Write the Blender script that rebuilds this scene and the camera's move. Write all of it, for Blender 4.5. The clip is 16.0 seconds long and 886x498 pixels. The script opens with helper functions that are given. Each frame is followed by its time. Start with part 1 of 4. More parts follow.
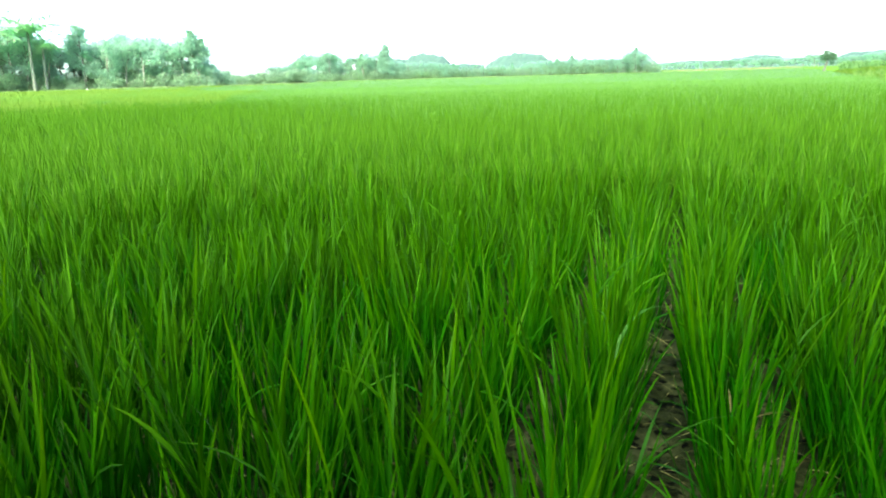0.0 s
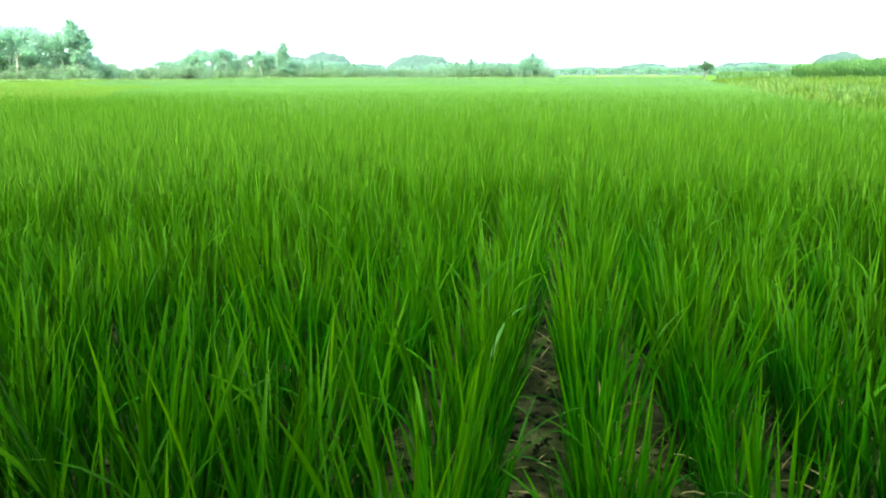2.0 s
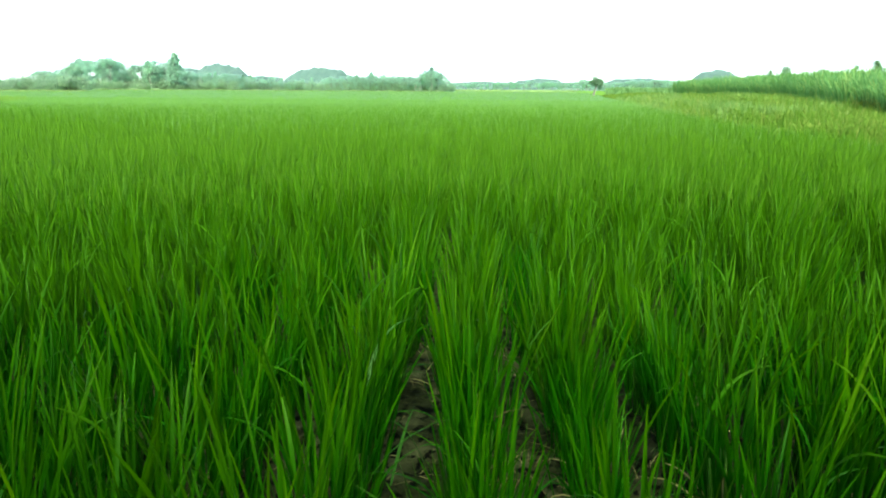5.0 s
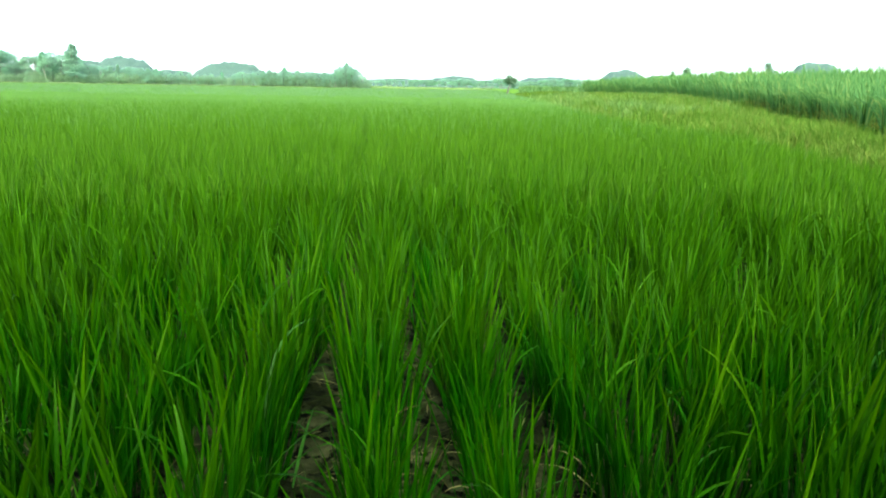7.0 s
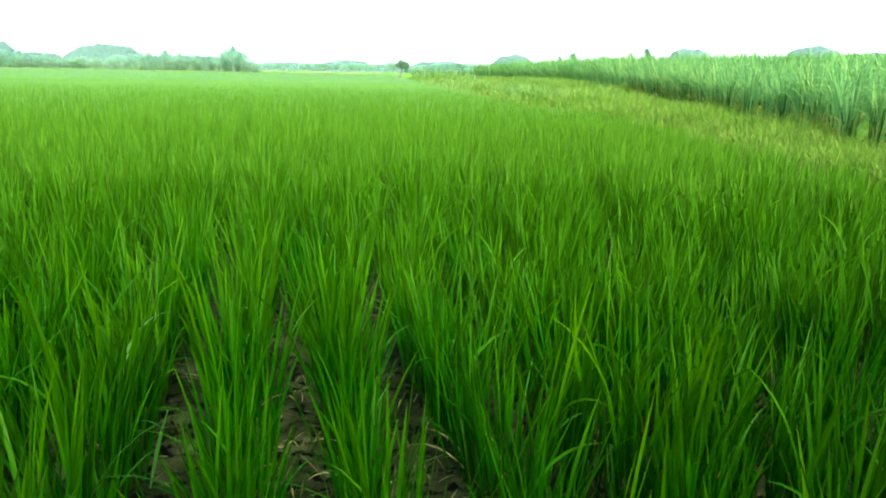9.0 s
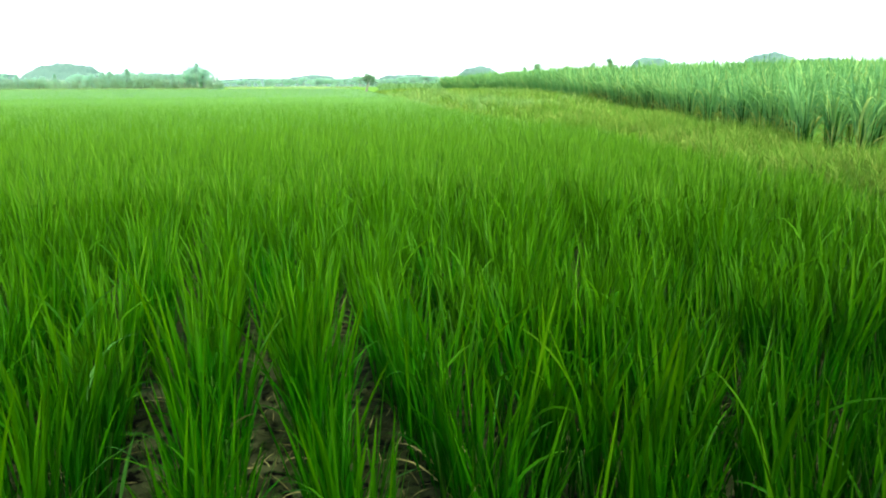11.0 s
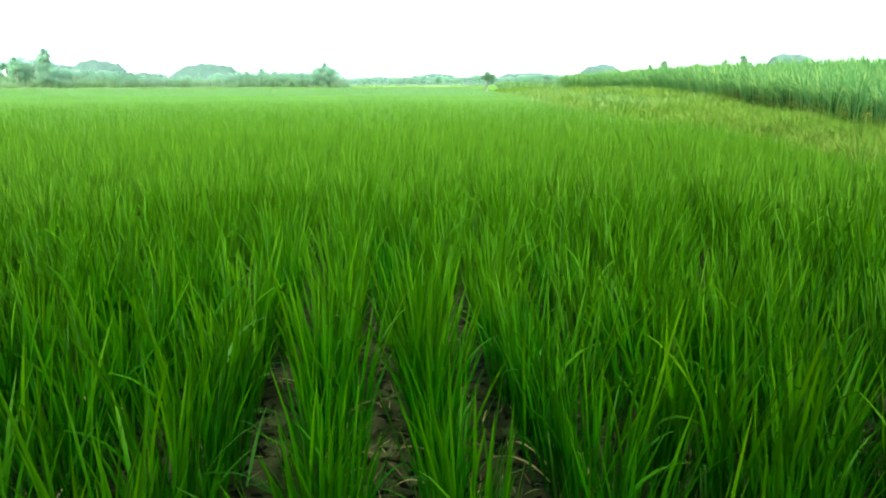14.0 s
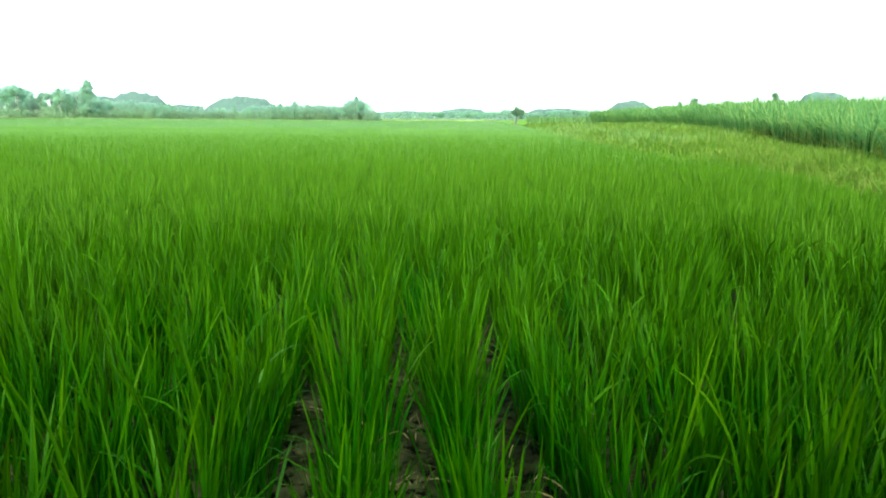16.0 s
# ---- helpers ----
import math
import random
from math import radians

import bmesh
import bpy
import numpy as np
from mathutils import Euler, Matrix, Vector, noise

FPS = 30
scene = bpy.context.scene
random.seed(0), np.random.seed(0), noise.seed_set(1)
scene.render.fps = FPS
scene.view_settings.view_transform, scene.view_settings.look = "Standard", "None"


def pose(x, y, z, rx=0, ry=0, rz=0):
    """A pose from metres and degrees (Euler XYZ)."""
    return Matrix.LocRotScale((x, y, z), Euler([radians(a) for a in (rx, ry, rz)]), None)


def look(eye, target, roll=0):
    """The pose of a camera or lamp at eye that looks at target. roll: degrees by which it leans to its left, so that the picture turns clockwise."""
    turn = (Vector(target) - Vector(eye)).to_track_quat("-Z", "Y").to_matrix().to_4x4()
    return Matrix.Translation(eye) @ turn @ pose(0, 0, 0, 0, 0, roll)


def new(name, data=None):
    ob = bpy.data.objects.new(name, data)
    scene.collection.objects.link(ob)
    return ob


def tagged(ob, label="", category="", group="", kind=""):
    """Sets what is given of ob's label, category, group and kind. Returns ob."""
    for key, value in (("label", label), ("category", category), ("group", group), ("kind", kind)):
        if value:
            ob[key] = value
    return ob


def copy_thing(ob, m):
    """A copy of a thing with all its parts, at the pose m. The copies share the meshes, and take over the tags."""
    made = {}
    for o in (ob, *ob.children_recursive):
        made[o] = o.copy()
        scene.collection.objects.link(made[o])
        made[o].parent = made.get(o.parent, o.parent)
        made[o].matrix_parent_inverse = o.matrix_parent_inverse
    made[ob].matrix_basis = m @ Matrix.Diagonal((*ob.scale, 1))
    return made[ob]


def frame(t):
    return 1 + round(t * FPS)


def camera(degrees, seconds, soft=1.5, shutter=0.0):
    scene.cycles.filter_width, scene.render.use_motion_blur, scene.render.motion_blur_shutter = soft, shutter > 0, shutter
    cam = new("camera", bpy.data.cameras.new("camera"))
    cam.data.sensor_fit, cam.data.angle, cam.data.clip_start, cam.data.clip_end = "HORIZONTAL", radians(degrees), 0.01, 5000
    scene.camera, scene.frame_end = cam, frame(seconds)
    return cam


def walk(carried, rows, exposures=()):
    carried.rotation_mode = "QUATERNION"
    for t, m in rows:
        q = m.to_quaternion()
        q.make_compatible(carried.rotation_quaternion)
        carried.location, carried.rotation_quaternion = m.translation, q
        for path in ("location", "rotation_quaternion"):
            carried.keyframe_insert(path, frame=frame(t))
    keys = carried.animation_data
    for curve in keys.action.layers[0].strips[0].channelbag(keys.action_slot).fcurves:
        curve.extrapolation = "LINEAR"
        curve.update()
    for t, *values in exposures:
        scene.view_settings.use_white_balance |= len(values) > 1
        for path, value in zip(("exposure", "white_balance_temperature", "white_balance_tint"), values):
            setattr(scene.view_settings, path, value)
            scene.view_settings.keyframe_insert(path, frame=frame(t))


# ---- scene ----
# ---------------------------------------------------------------- camera and its walk
cam = camera(65.8, 16.0, soft=2.0)


def eye_pose(x, y, z, yaw, pitch, roll):
    """Pose from metres, yaw to the left of +y, pitch upwards and roll, in degrees."""
    a, b = radians(yaw), radians(pitch)
    ahead = Vector((-math.sin(a) * math.cos(b), math.cos(a) * math.cos(b), math.sin(b)))
    return look((x, y, z), Vector((x, y, z)) + ahead, roll)


# seconds, x, y, z, yaw, pitch, roll
PATH = [
    (0, -0.199, 0.005, 1.083, 25.57, -14.21, -1.6),
    (0.5, -0.188, -0.004, 1.088, 24.01, -14.24, -1.1),
    (1, -0.173, 0.006, 1.086, 21.94, -14.39, -0.7),
    (1.5, -0.154, 0.002, 1.093, 19.36, -14.09, -0.4),
    (2, -0.137, 0.013, 1.089, 17.19, -14.27, -0.1),
    (2.5, -0.113, 0.015, 1.099, 14.43, -14.3, 0.1),
    (3, -0.103, 0.029, 1.091, 13.38, -14.56, 0.1),
    (3.5, -0.098, 0.034, 1.088, 11.1, -14.35, 0.3),
    (3.7, -0.093, 0.034, 1.089, 10.54, -14.16, 0.32),
    (5.8, -0.036, 0.03, 1.101, 6.88, -12.89, 0.48),
    (6, -0.031, 0.03, 1.102, 5.95, -12.89, 0.5),
    (6.5, -0.011, 0.035, 1.102, 3.88, -13.03, 0.5),
    (7, 0.001, 0.009, 1.111, 2.03, -13.33, 1),
    (7.5, 0.02, 0.013, 1.107, 0.06, -13.86, 1),
    (8, 0.043, 0.015, 1.104, -1.71, -14.21, 1.1),
    (8.5, 0.066, 0.016, 1.099, -2.84, -14.18, 0.9),
    (9, 0.1, 0.024, 1.098, -6.67, -14.42, 1.1),
    (9.2, 0.101, 0.024, 1.098, -7.77, -14.2, 1),
    (11.3, 0.114, 0.018, 1.102, -9.12, -13.26, -0.1),
    (11.5, 0.115, 0.018, 1.102, -8.92, -13.12, -0.2),
    (12, 0.11, 0.016, 1.105, -7.22, -12.85, -0.3),
    (12.5, 0.108, 0.012, 1.109, -6.19, -13.18, -0.4),
    (13, 0.107, 0.015, 1.107, -3.69, -14.12, -0.5),
    (13.5, 0.101, 0.011, 1.103, -1.68, -13.86, -0.5),
    (14, 0.09, 0.01, 1.101, 0.59, -13.51, -0.1),
    (14.5, 0.09, 0.004, 1.101, 1.5, -13.2, 0.1),
    (15, 0.083, 0.002, 1.097, 3.07, -13.47, 0.5),
    (15.5, 0.085, -0.002, 1.098, 3.89, -13.44, 0.6),
    (16, 0.081, -0.008, 1.102, 2.89, -10.78, 0.5),
]
walk(cam, [(row[0], eye_pose(*row[1:])) for row in PATH], [(0, 3.03, 7500, -10), (2.5, 2.87, 7500, -10), (6.6, 2.51, 7500, -10), (9, 2.9, 7500, -10), (12.5, 2.63, 7500, -10), (13.5, 2.74, 7500, -10), (14.8, 2.66, 7500, -10), (16, 2.56, 7500, -10)])

# ---------------------------------------------------------------- sky, sun and exposure
SUN_HEIGHT, SUN_TURN = 42.0, 172.0
world = bpy.data.worlds.new("world")
scene.world = world
world.use_nodes = True
wn = world.node_tree.nodes
sky = wn.new("ShaderNodeTexSky")
sky.sky_type = "NISHITA"
sky.sun_disc = False
sky.sun_elevation = radians(SUN_HEIGHT)
sky.sun_rotation = radians(SUN_TURN)
sky.air_density = 0.45
sky.dust_density = 1.5
sky.ozone_density = 0.2
wn["Background"].inputs["Strength"].default_value = 0.15
world.node_tree.links.new(sky.outputs[0], wn["Background"].inputs["Color"])
sun_data = bpy.data.lights.new("sun", "SUN")
sun_data.energy = 1.5
sun_data.angle = radians(30)
sun_data.color = (1.0, 0.97, 0.9)
sun = new("sun", sun_data)
turn = radians(SUN_TURN)
sun_way = Vector((math.sin(turn) * math.cos(radians(SUN_HEIGHT)), math.cos(turn) * math.cos(radians(SUN_HEIGHT)), math.sin(radians(SUN_HEIGHT))))
sun.matrix_world = look(sun_way * 50, (0, 0, 0))


# ---------------------------------------------------------------- materials
def material(name):
    m = bpy.data.materials.new(name)
    m.use_nodes = True
    return m, m.node_tree.nodes, m.node_tree.links, m.node_tree.nodes["Principled BSDF"]


def ramp(nodes, stops):
    node = nodes.new("ShaderNodeValToRGB")
    el = node.color_ramp.elements
    while len(el) < len(stops):
        el.new(0.5)
    for e, (at, col) in zip(el, stops):
        e.position, e.color = at, (*col, 1)
    return node


def mathnode(nodes, links, op, a, b=None):
    node = nodes.new("ShaderNodeMath")
    node.operation = op
    for n, v in enumerate((a, b)):
        if v is None:
            continue
        if isinstance(v, (int, float)):
            node.inputs[n].default_value = v
        else:
            links.new(v, node.inputs[n])
    return node.outputs[0]


def noise_node(nodes, links, scale, detail=4.0, rough=0.55, stretch=None):
    tex = nodes.new("ShaderNodeTexNoise")
    tex.inputs["Scale"].default_value = scale
    tex.inputs["Detail"].default_value = detail
    tex.inputs["Roughness"].default_value = rough
    geo = nodes.new("ShaderNodeNewGeometry")
    if stretch:
        mapping = nodes.new("ShaderNodeMapping")
        mapping.inputs["Scale"].default_value = stretch
        links.new(geo.outputs["Position"], mapping.inputs["Vector"])
        links.new(mapping.outputs[0], tex.inputs["Vector"])
    else:
        links.new(geo.outputs["Position"], tex.inputs["Vector"])
    return tex


def leaf_material(name, stops, rough=0.45, through_share=0.35, spec=0.35, through_gain=1.6, patch=0.6, patch_amount=0.3, tips=None, warm=1.05, cool=0.6):
    """Leaf: each blade its own tone, large soft patches over the field, light passing through the blade."""
    m, nodes, links, bsdf = material(name)
    info, geo = nodes.new("ShaderNodeObjectInfo"), nodes.new("ShaderNodeNewGeometry")
    own = mathnode(nodes, links, "FRACT", mathnode(nodes, links, "ADD", info.outputs["Random"], geo.outputs["Random Per Island"]))
    big = noise_node(nodes, links, patch, 3)
    fine = noise_node(nodes, links, 90.0, 2, 0.6, (1, 1, 0.12))
    shift = mathnode(nodes, links, "MULTIPLY", mathnode(nodes, links, "SUBTRACT", big.outputs["Fac"], 0.5), patch_amount * 2)
    grain = mathnode(nodes, links, "MULTIPLY", mathnode(nodes, links, "SUBTRACT", fine.outputs["Fac"], 0.5), 0.35)
    where = mathnode(nodes, links, "ADD", mathnode(nodes, links, "ADD", own, shift), grain)
    tone = ramp(nodes, stops)
    links.new(where, tone.inputs[0])
    colour = tone.outputs[0]
    if tips:
        # tips yellower than sheaths; lit canopy top also put into colour, by height
        apart = nodes.new("ShaderNodeSeparateXYZ")
        links.new(geo.outputs["Position"], apart.inputs[0])
        along = nodes.new("ShaderNodeMapRange")
        along.inputs["From Min"].default_value, along.inputs["From Max"].default_value = 0.27, 0.52
        links.new(apart.outputs["Z"], along.inputs["Value"])
        top_tint = nodes.new("ShaderNodeMix")
        top_tint.data_type, top_tint.blend_type = "RGBA", "MULTIPLY"
        links.new(along.outputs[0], top_tint.inputs["Factor"])
        links.new(colour, top_tint.inputs["A"])
        top_tint.inputs["B"].default_value = (*tips, 1)
        colour = top_tint.outputs["Result"]
    links.new(colour, bsdf.inputs["Base Color"])
    bsdf.inputs["Roughness"].default_value = rough
    bsdf.inputs["Specular IOR Level"].default_value = spec
    glow = nodes.new("ShaderNodeBsdfTranslucent")
    gain = nodes.new("ShaderNodeMix")
    gain.data_type, gain.blend_type = "RGBA", "MULTIPLY"
    gain.inputs["Factor"].default_value = 1.0
    links.new(colour, gain.inputs["A"])
    gain.inputs["B"].default_value = (through_gain * warm, through_gain, through_gain * cool, 1)
    links.new(gain.outputs["Result"], glow.inputs["Color"])
    mix = nodes.new("ShaderNodeMixShader")
    mix.inputs[0].default_value = through_share
    links.new(bsdf.outputs[0], mix.inputs[1])
    links.new(glow.outputs[0], mix.inputs[2])
    links.new(mix.outputs[0], nodes["Material Output"].inputs["Surface"])
    return m


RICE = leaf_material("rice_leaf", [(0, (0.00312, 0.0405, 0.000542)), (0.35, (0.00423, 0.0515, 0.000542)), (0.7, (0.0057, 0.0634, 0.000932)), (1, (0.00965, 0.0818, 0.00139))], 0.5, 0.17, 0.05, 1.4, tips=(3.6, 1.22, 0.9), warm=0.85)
# yellower and paler rice copies: distance haze put into the leaf colour
RICE_HAZE_NEAR = leaf_material("near_haze_rice_leaf", [(0, (0.0122, 0.0572, 0.00129)), (0.5, (0.0171, 0.0738, 0.00173)), (1, (0.026, 0.0978, 0.00287))], 0.5, 0.2, 0.05, 1.4, tips=(1.5, 1.25, 1.1), warm=0.85)
RICE_HAZE_FAR = leaf_material("far_haze_rice_leaf", [(0, (0.074, 0.174, 0.0347)), (0.5, (0.094, 0.206, 0.047)), (1, (0.12, 0.235, 0.0638))], 0.6, 0.3, 0.12, 1.5, 0.02, 0.5)
RICE_HAZE_MID = leaf_material("mid_haze_rice_leaf", [(0, (0.0377, 0.109, 0.0051)), (0.5, (0.0496, 0.135, 0.00734)), (1, (0.0655, 0.161, 0.0112))], 0.55, 0.28, 0.08, 1.4)
STALK = leaf_material("rice_stalk", [(0, (0.0048, 0.0331, 0.00168)), (0.7, (0.0084, 0.051, 0.0028)), (1, (0.027, 0.0765, 0.0084))], 0.5, 0.15, 0.05)
PALE = leaf_material("leaf_underside", [(0, (0.0176, 0.084, 0.0096)), (1, (0.04, 0.12, 0.024))], 0.5, 0.2, 0.1)
STRAW = leaf_material("dead_straw", [(0.0, (0.055, 0.052, 0.018)), (0.5, (0.115, 0.108, 0.04)), (1.0, (0.21, 0.205, 0.088))], 0.7, 0.2, 0.2)
CANE = leaf_material("cane_leaf", [(0, (0.062, 0.165, 0.060)), (0.5, (0.088, 0.212, 0.070)), (0.85, (0.135, 0.262, 0.082)), (1, (0.215, 0.31, 0.1))], 0.55, 0.48, 0.12, 1.55, 0.15, 0.2, cool=0.8)
WEED = leaf_material("weed_leaf", [(0, (0.058, 0.142, 0.016)), (0.5, (0.088, 0.175, 0.024)), (0.85, (0.128, 0.200, 0.034)), (1, (0.19, 0.232, 0.065))], 0.7, 0.4, 0.08, 1.4, 0.35, 0.3, cool=0.75)
# distance haze painted into the leaf colour of trees, bushes and palms
HAZED_TREE = leaf_material("hazed_tree_leaf", [(0, (0.179, 0.249, 0.211)), (0.5, (0.232, 0.318, 0.272)), (1, (0.305, 0.376, 0.31))], 0.6, 0.78, 0.2, 2.3, 0.12, 0.5, warm=0.9, cool=0.95)
HAZED_UNDERGROWTH = leaf_material("hazed_undergrowth_leaf", [(0, (0.152, 0.21, 0.161)), (0.5, (0.202, 0.27, 0.207)), (1, (0.266, 0.325, 0.237))], 0.6, 0.72, 0.2, 2.3, 0.12, 0.5, warm=0.9, cool=0.9)
HAZED_PALM = leaf_material("hazed_palm_leaf", [(0, (0.221, 0.323, 0.243)), (1, (0.358, 0.459, 0.325))], 0.5, 0.72, 0.3, 2.2, 0.3, 0.2, warm=0.9, cool=0.95)


def bark_material(name, deep, pale):
    m, nodes, links, bsdf = material(name)
    tex = noise_node(nodes, links, 3.0, 6, 0.6, (3, 3, 0.6))
    tone = ramp(nodes, [(0.3, deep), (0.7, pale)])
    links.new(tex.outputs["Fac"], tone.inputs[0])
    links.new(tone.outputs[0], bsdf.inputs["Base Color"])
    bsdf.inputs["Roughness"].default_value = 0.85
    return m


BARK = bark_material("bark", (0.11, 0.125, 0.10), (0.24, 0.26, 0.22))
DARK_BARK = bark_material("dark_bark", (0.07, 0.08, 0.065), (0.15, 0.16, 0.13))


def ground_material():
    """Wet dark mud with pale drying crust near; green cover on the land beyond the paddy."""
    m, nodes, links, bsdf = material("mud")
    crust = noise_node(nodes, links, 7.0, 6, 0.6)
    clods = noise_node(nodes, links, 26.0, 5, 0.6)
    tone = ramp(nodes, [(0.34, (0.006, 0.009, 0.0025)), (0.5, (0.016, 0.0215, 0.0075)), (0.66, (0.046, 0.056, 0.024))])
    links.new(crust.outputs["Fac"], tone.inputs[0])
    # wet pits with crisp rims, their darkness put in as near-black colour
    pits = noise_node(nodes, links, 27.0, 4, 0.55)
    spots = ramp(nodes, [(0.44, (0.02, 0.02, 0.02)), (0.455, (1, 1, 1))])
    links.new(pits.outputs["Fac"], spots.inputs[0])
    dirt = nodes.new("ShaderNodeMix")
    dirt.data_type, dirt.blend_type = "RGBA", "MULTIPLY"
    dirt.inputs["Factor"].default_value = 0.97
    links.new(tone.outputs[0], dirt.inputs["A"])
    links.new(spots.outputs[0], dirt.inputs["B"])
    patch = noise_node(nodes, links, 0.05, 5)
    grass = ramp(nodes, [(0.3, (0.06, 0.15, 0.02)), (0.7, (0.12, 0.24, 0.03))])
    links.new(patch.outputs["Fac"], grass.inputs[0])
    geo = nodes.new("ShaderNodeNewGeometry")
    far = nodes.new("ShaderNodeVectorMath")
    far.operation = "LENGTH"
    links.new(geo.outputs["Position"], far.inputs[0])
    reach = nodes.new("ShaderNodeMapRange")
    reach.inputs["From Min"].default_value, reach.inputs["From Max"].default_value = 18.0, 45.0
    links.new(far.outputs["Value"], reach.inputs["Value"])
    # turf also covers the raised bund and the land beyond it
    apart = nodes.new("ShaderNodeSeparateXYZ")
    links.new(geo.outputs["Position"], apart.inputs[0])
    raised = nodes.new("ShaderNodeMapRange")
    raised.inputs["From Min"].default_value, raised.inputs["From Max"].default_value = 0.05, 0.12
    links.new(apart.outputs["Z"], raised.inputs["Value"])
    land = nodes.new("ShaderNodeMix")
    land.data_type = "RGBA"
    links.new(mathnode(nodes, links, "MAXIMUM", reach.outputs[0], raised.outputs[0]), land.inputs["Factor"])
    links.new(dirt.outputs["Result"], land.inputs["A"])
    links.new(grass.outputs[0], land.inputs["B"])
    links.new(land.outputs["Result"], bsdf.inputs["Base Color"])
    wet = ramp(nodes, [(0.4, (0.4, 0.4, 0.4)), (0.6, (0.85, 0.85, 0.85))])
    links.new(crust.outputs["Fac"], wet.inputs[0])
    dry = nodes.new("ShaderNodeMix")
    dry.data_type = "RGBA"
    links.new(reach.outputs[0], dry.inputs["Factor"])
    links.new(wet.outputs[0], dry.inputs["A"])
    dry.inputs["B"].default_value = (0.95, 0.95, 0.95, 1)
    links.new(dry.outputs["Result"], bsdf.inputs["Roughness"])
    bsdf.inputs["Specular IOR Level"].default_value = 0.04
    bump = nodes.new("ShaderNodeBump")
    bump.inputs["Strength"].default_value = 0.6
    bump.inputs["Distance"].default_value = 0.03
    links.new(clods.outputs["Fac"], bump.inputs["Height"])
    links.new(bump.outputs[0], bsdf.inputs["Normal"])
    return m


MUD = ground_material()


def hazed_hill_material():
    m, nodes, links, bsdf = material("hazed_wooded_slope")
    tex = noise_node(nodes, links, 0.06, 6, 0.65)
    # pale teal base carries distance haze in its colour
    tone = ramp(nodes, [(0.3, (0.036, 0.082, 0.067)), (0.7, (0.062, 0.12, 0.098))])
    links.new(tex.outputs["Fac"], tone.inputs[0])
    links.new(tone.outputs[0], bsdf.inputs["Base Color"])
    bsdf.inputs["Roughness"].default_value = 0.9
    # haze of humid air put in as a faint glow, far behind the place
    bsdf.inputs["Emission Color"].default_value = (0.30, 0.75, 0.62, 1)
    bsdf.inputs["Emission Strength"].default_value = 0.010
    return m


HILL = hazed_hill_material()


# ---------------------------------------------------------------- mesh helpers
def mesh_of(name, verts, tris, mat, smooth=True):
    """A mesh from arrays of vertices and triangles."""
    me = bpy.data.meshes.new(name)
    verts, tris = np.asarray(verts, np.float32), np.asarray(tris, np.int32)
    me.vertices.add(len(verts))
    me.vertices.foreach_set("co", verts.ravel())
    me.loops.add(tris.size)
    me.loops.foreach_set("vertex_index", tris.ravel())
    me.polygons.add(len(tris))
    me.polygons.foreach_set("loop_start", np.arange(len(tris), dtype=np.int32) * 3)
    me.polygons.foreach_set("use_smooth", np.full(len(tris), smooth))
    me.update(calc_edges=True)
    me.materials.append(mat)
    return me


def joined(pieces):
    """Several (verts, tris) as one."""
    verts, tris, n = [], [], 0
    for v, f in pieces:
        verts.append(v)
        tris.append(f + n)
        n += len(v)
    return np.concatenate(verts), np.concatenate(tris)


def part(name, mesh, parent, label="", m=None):
    ob = new(name, mesh)
    ob.parent = parent
    if m is not None:
        ob.matrix_basis = m
    return tagged(ob, label=label) if label else ob


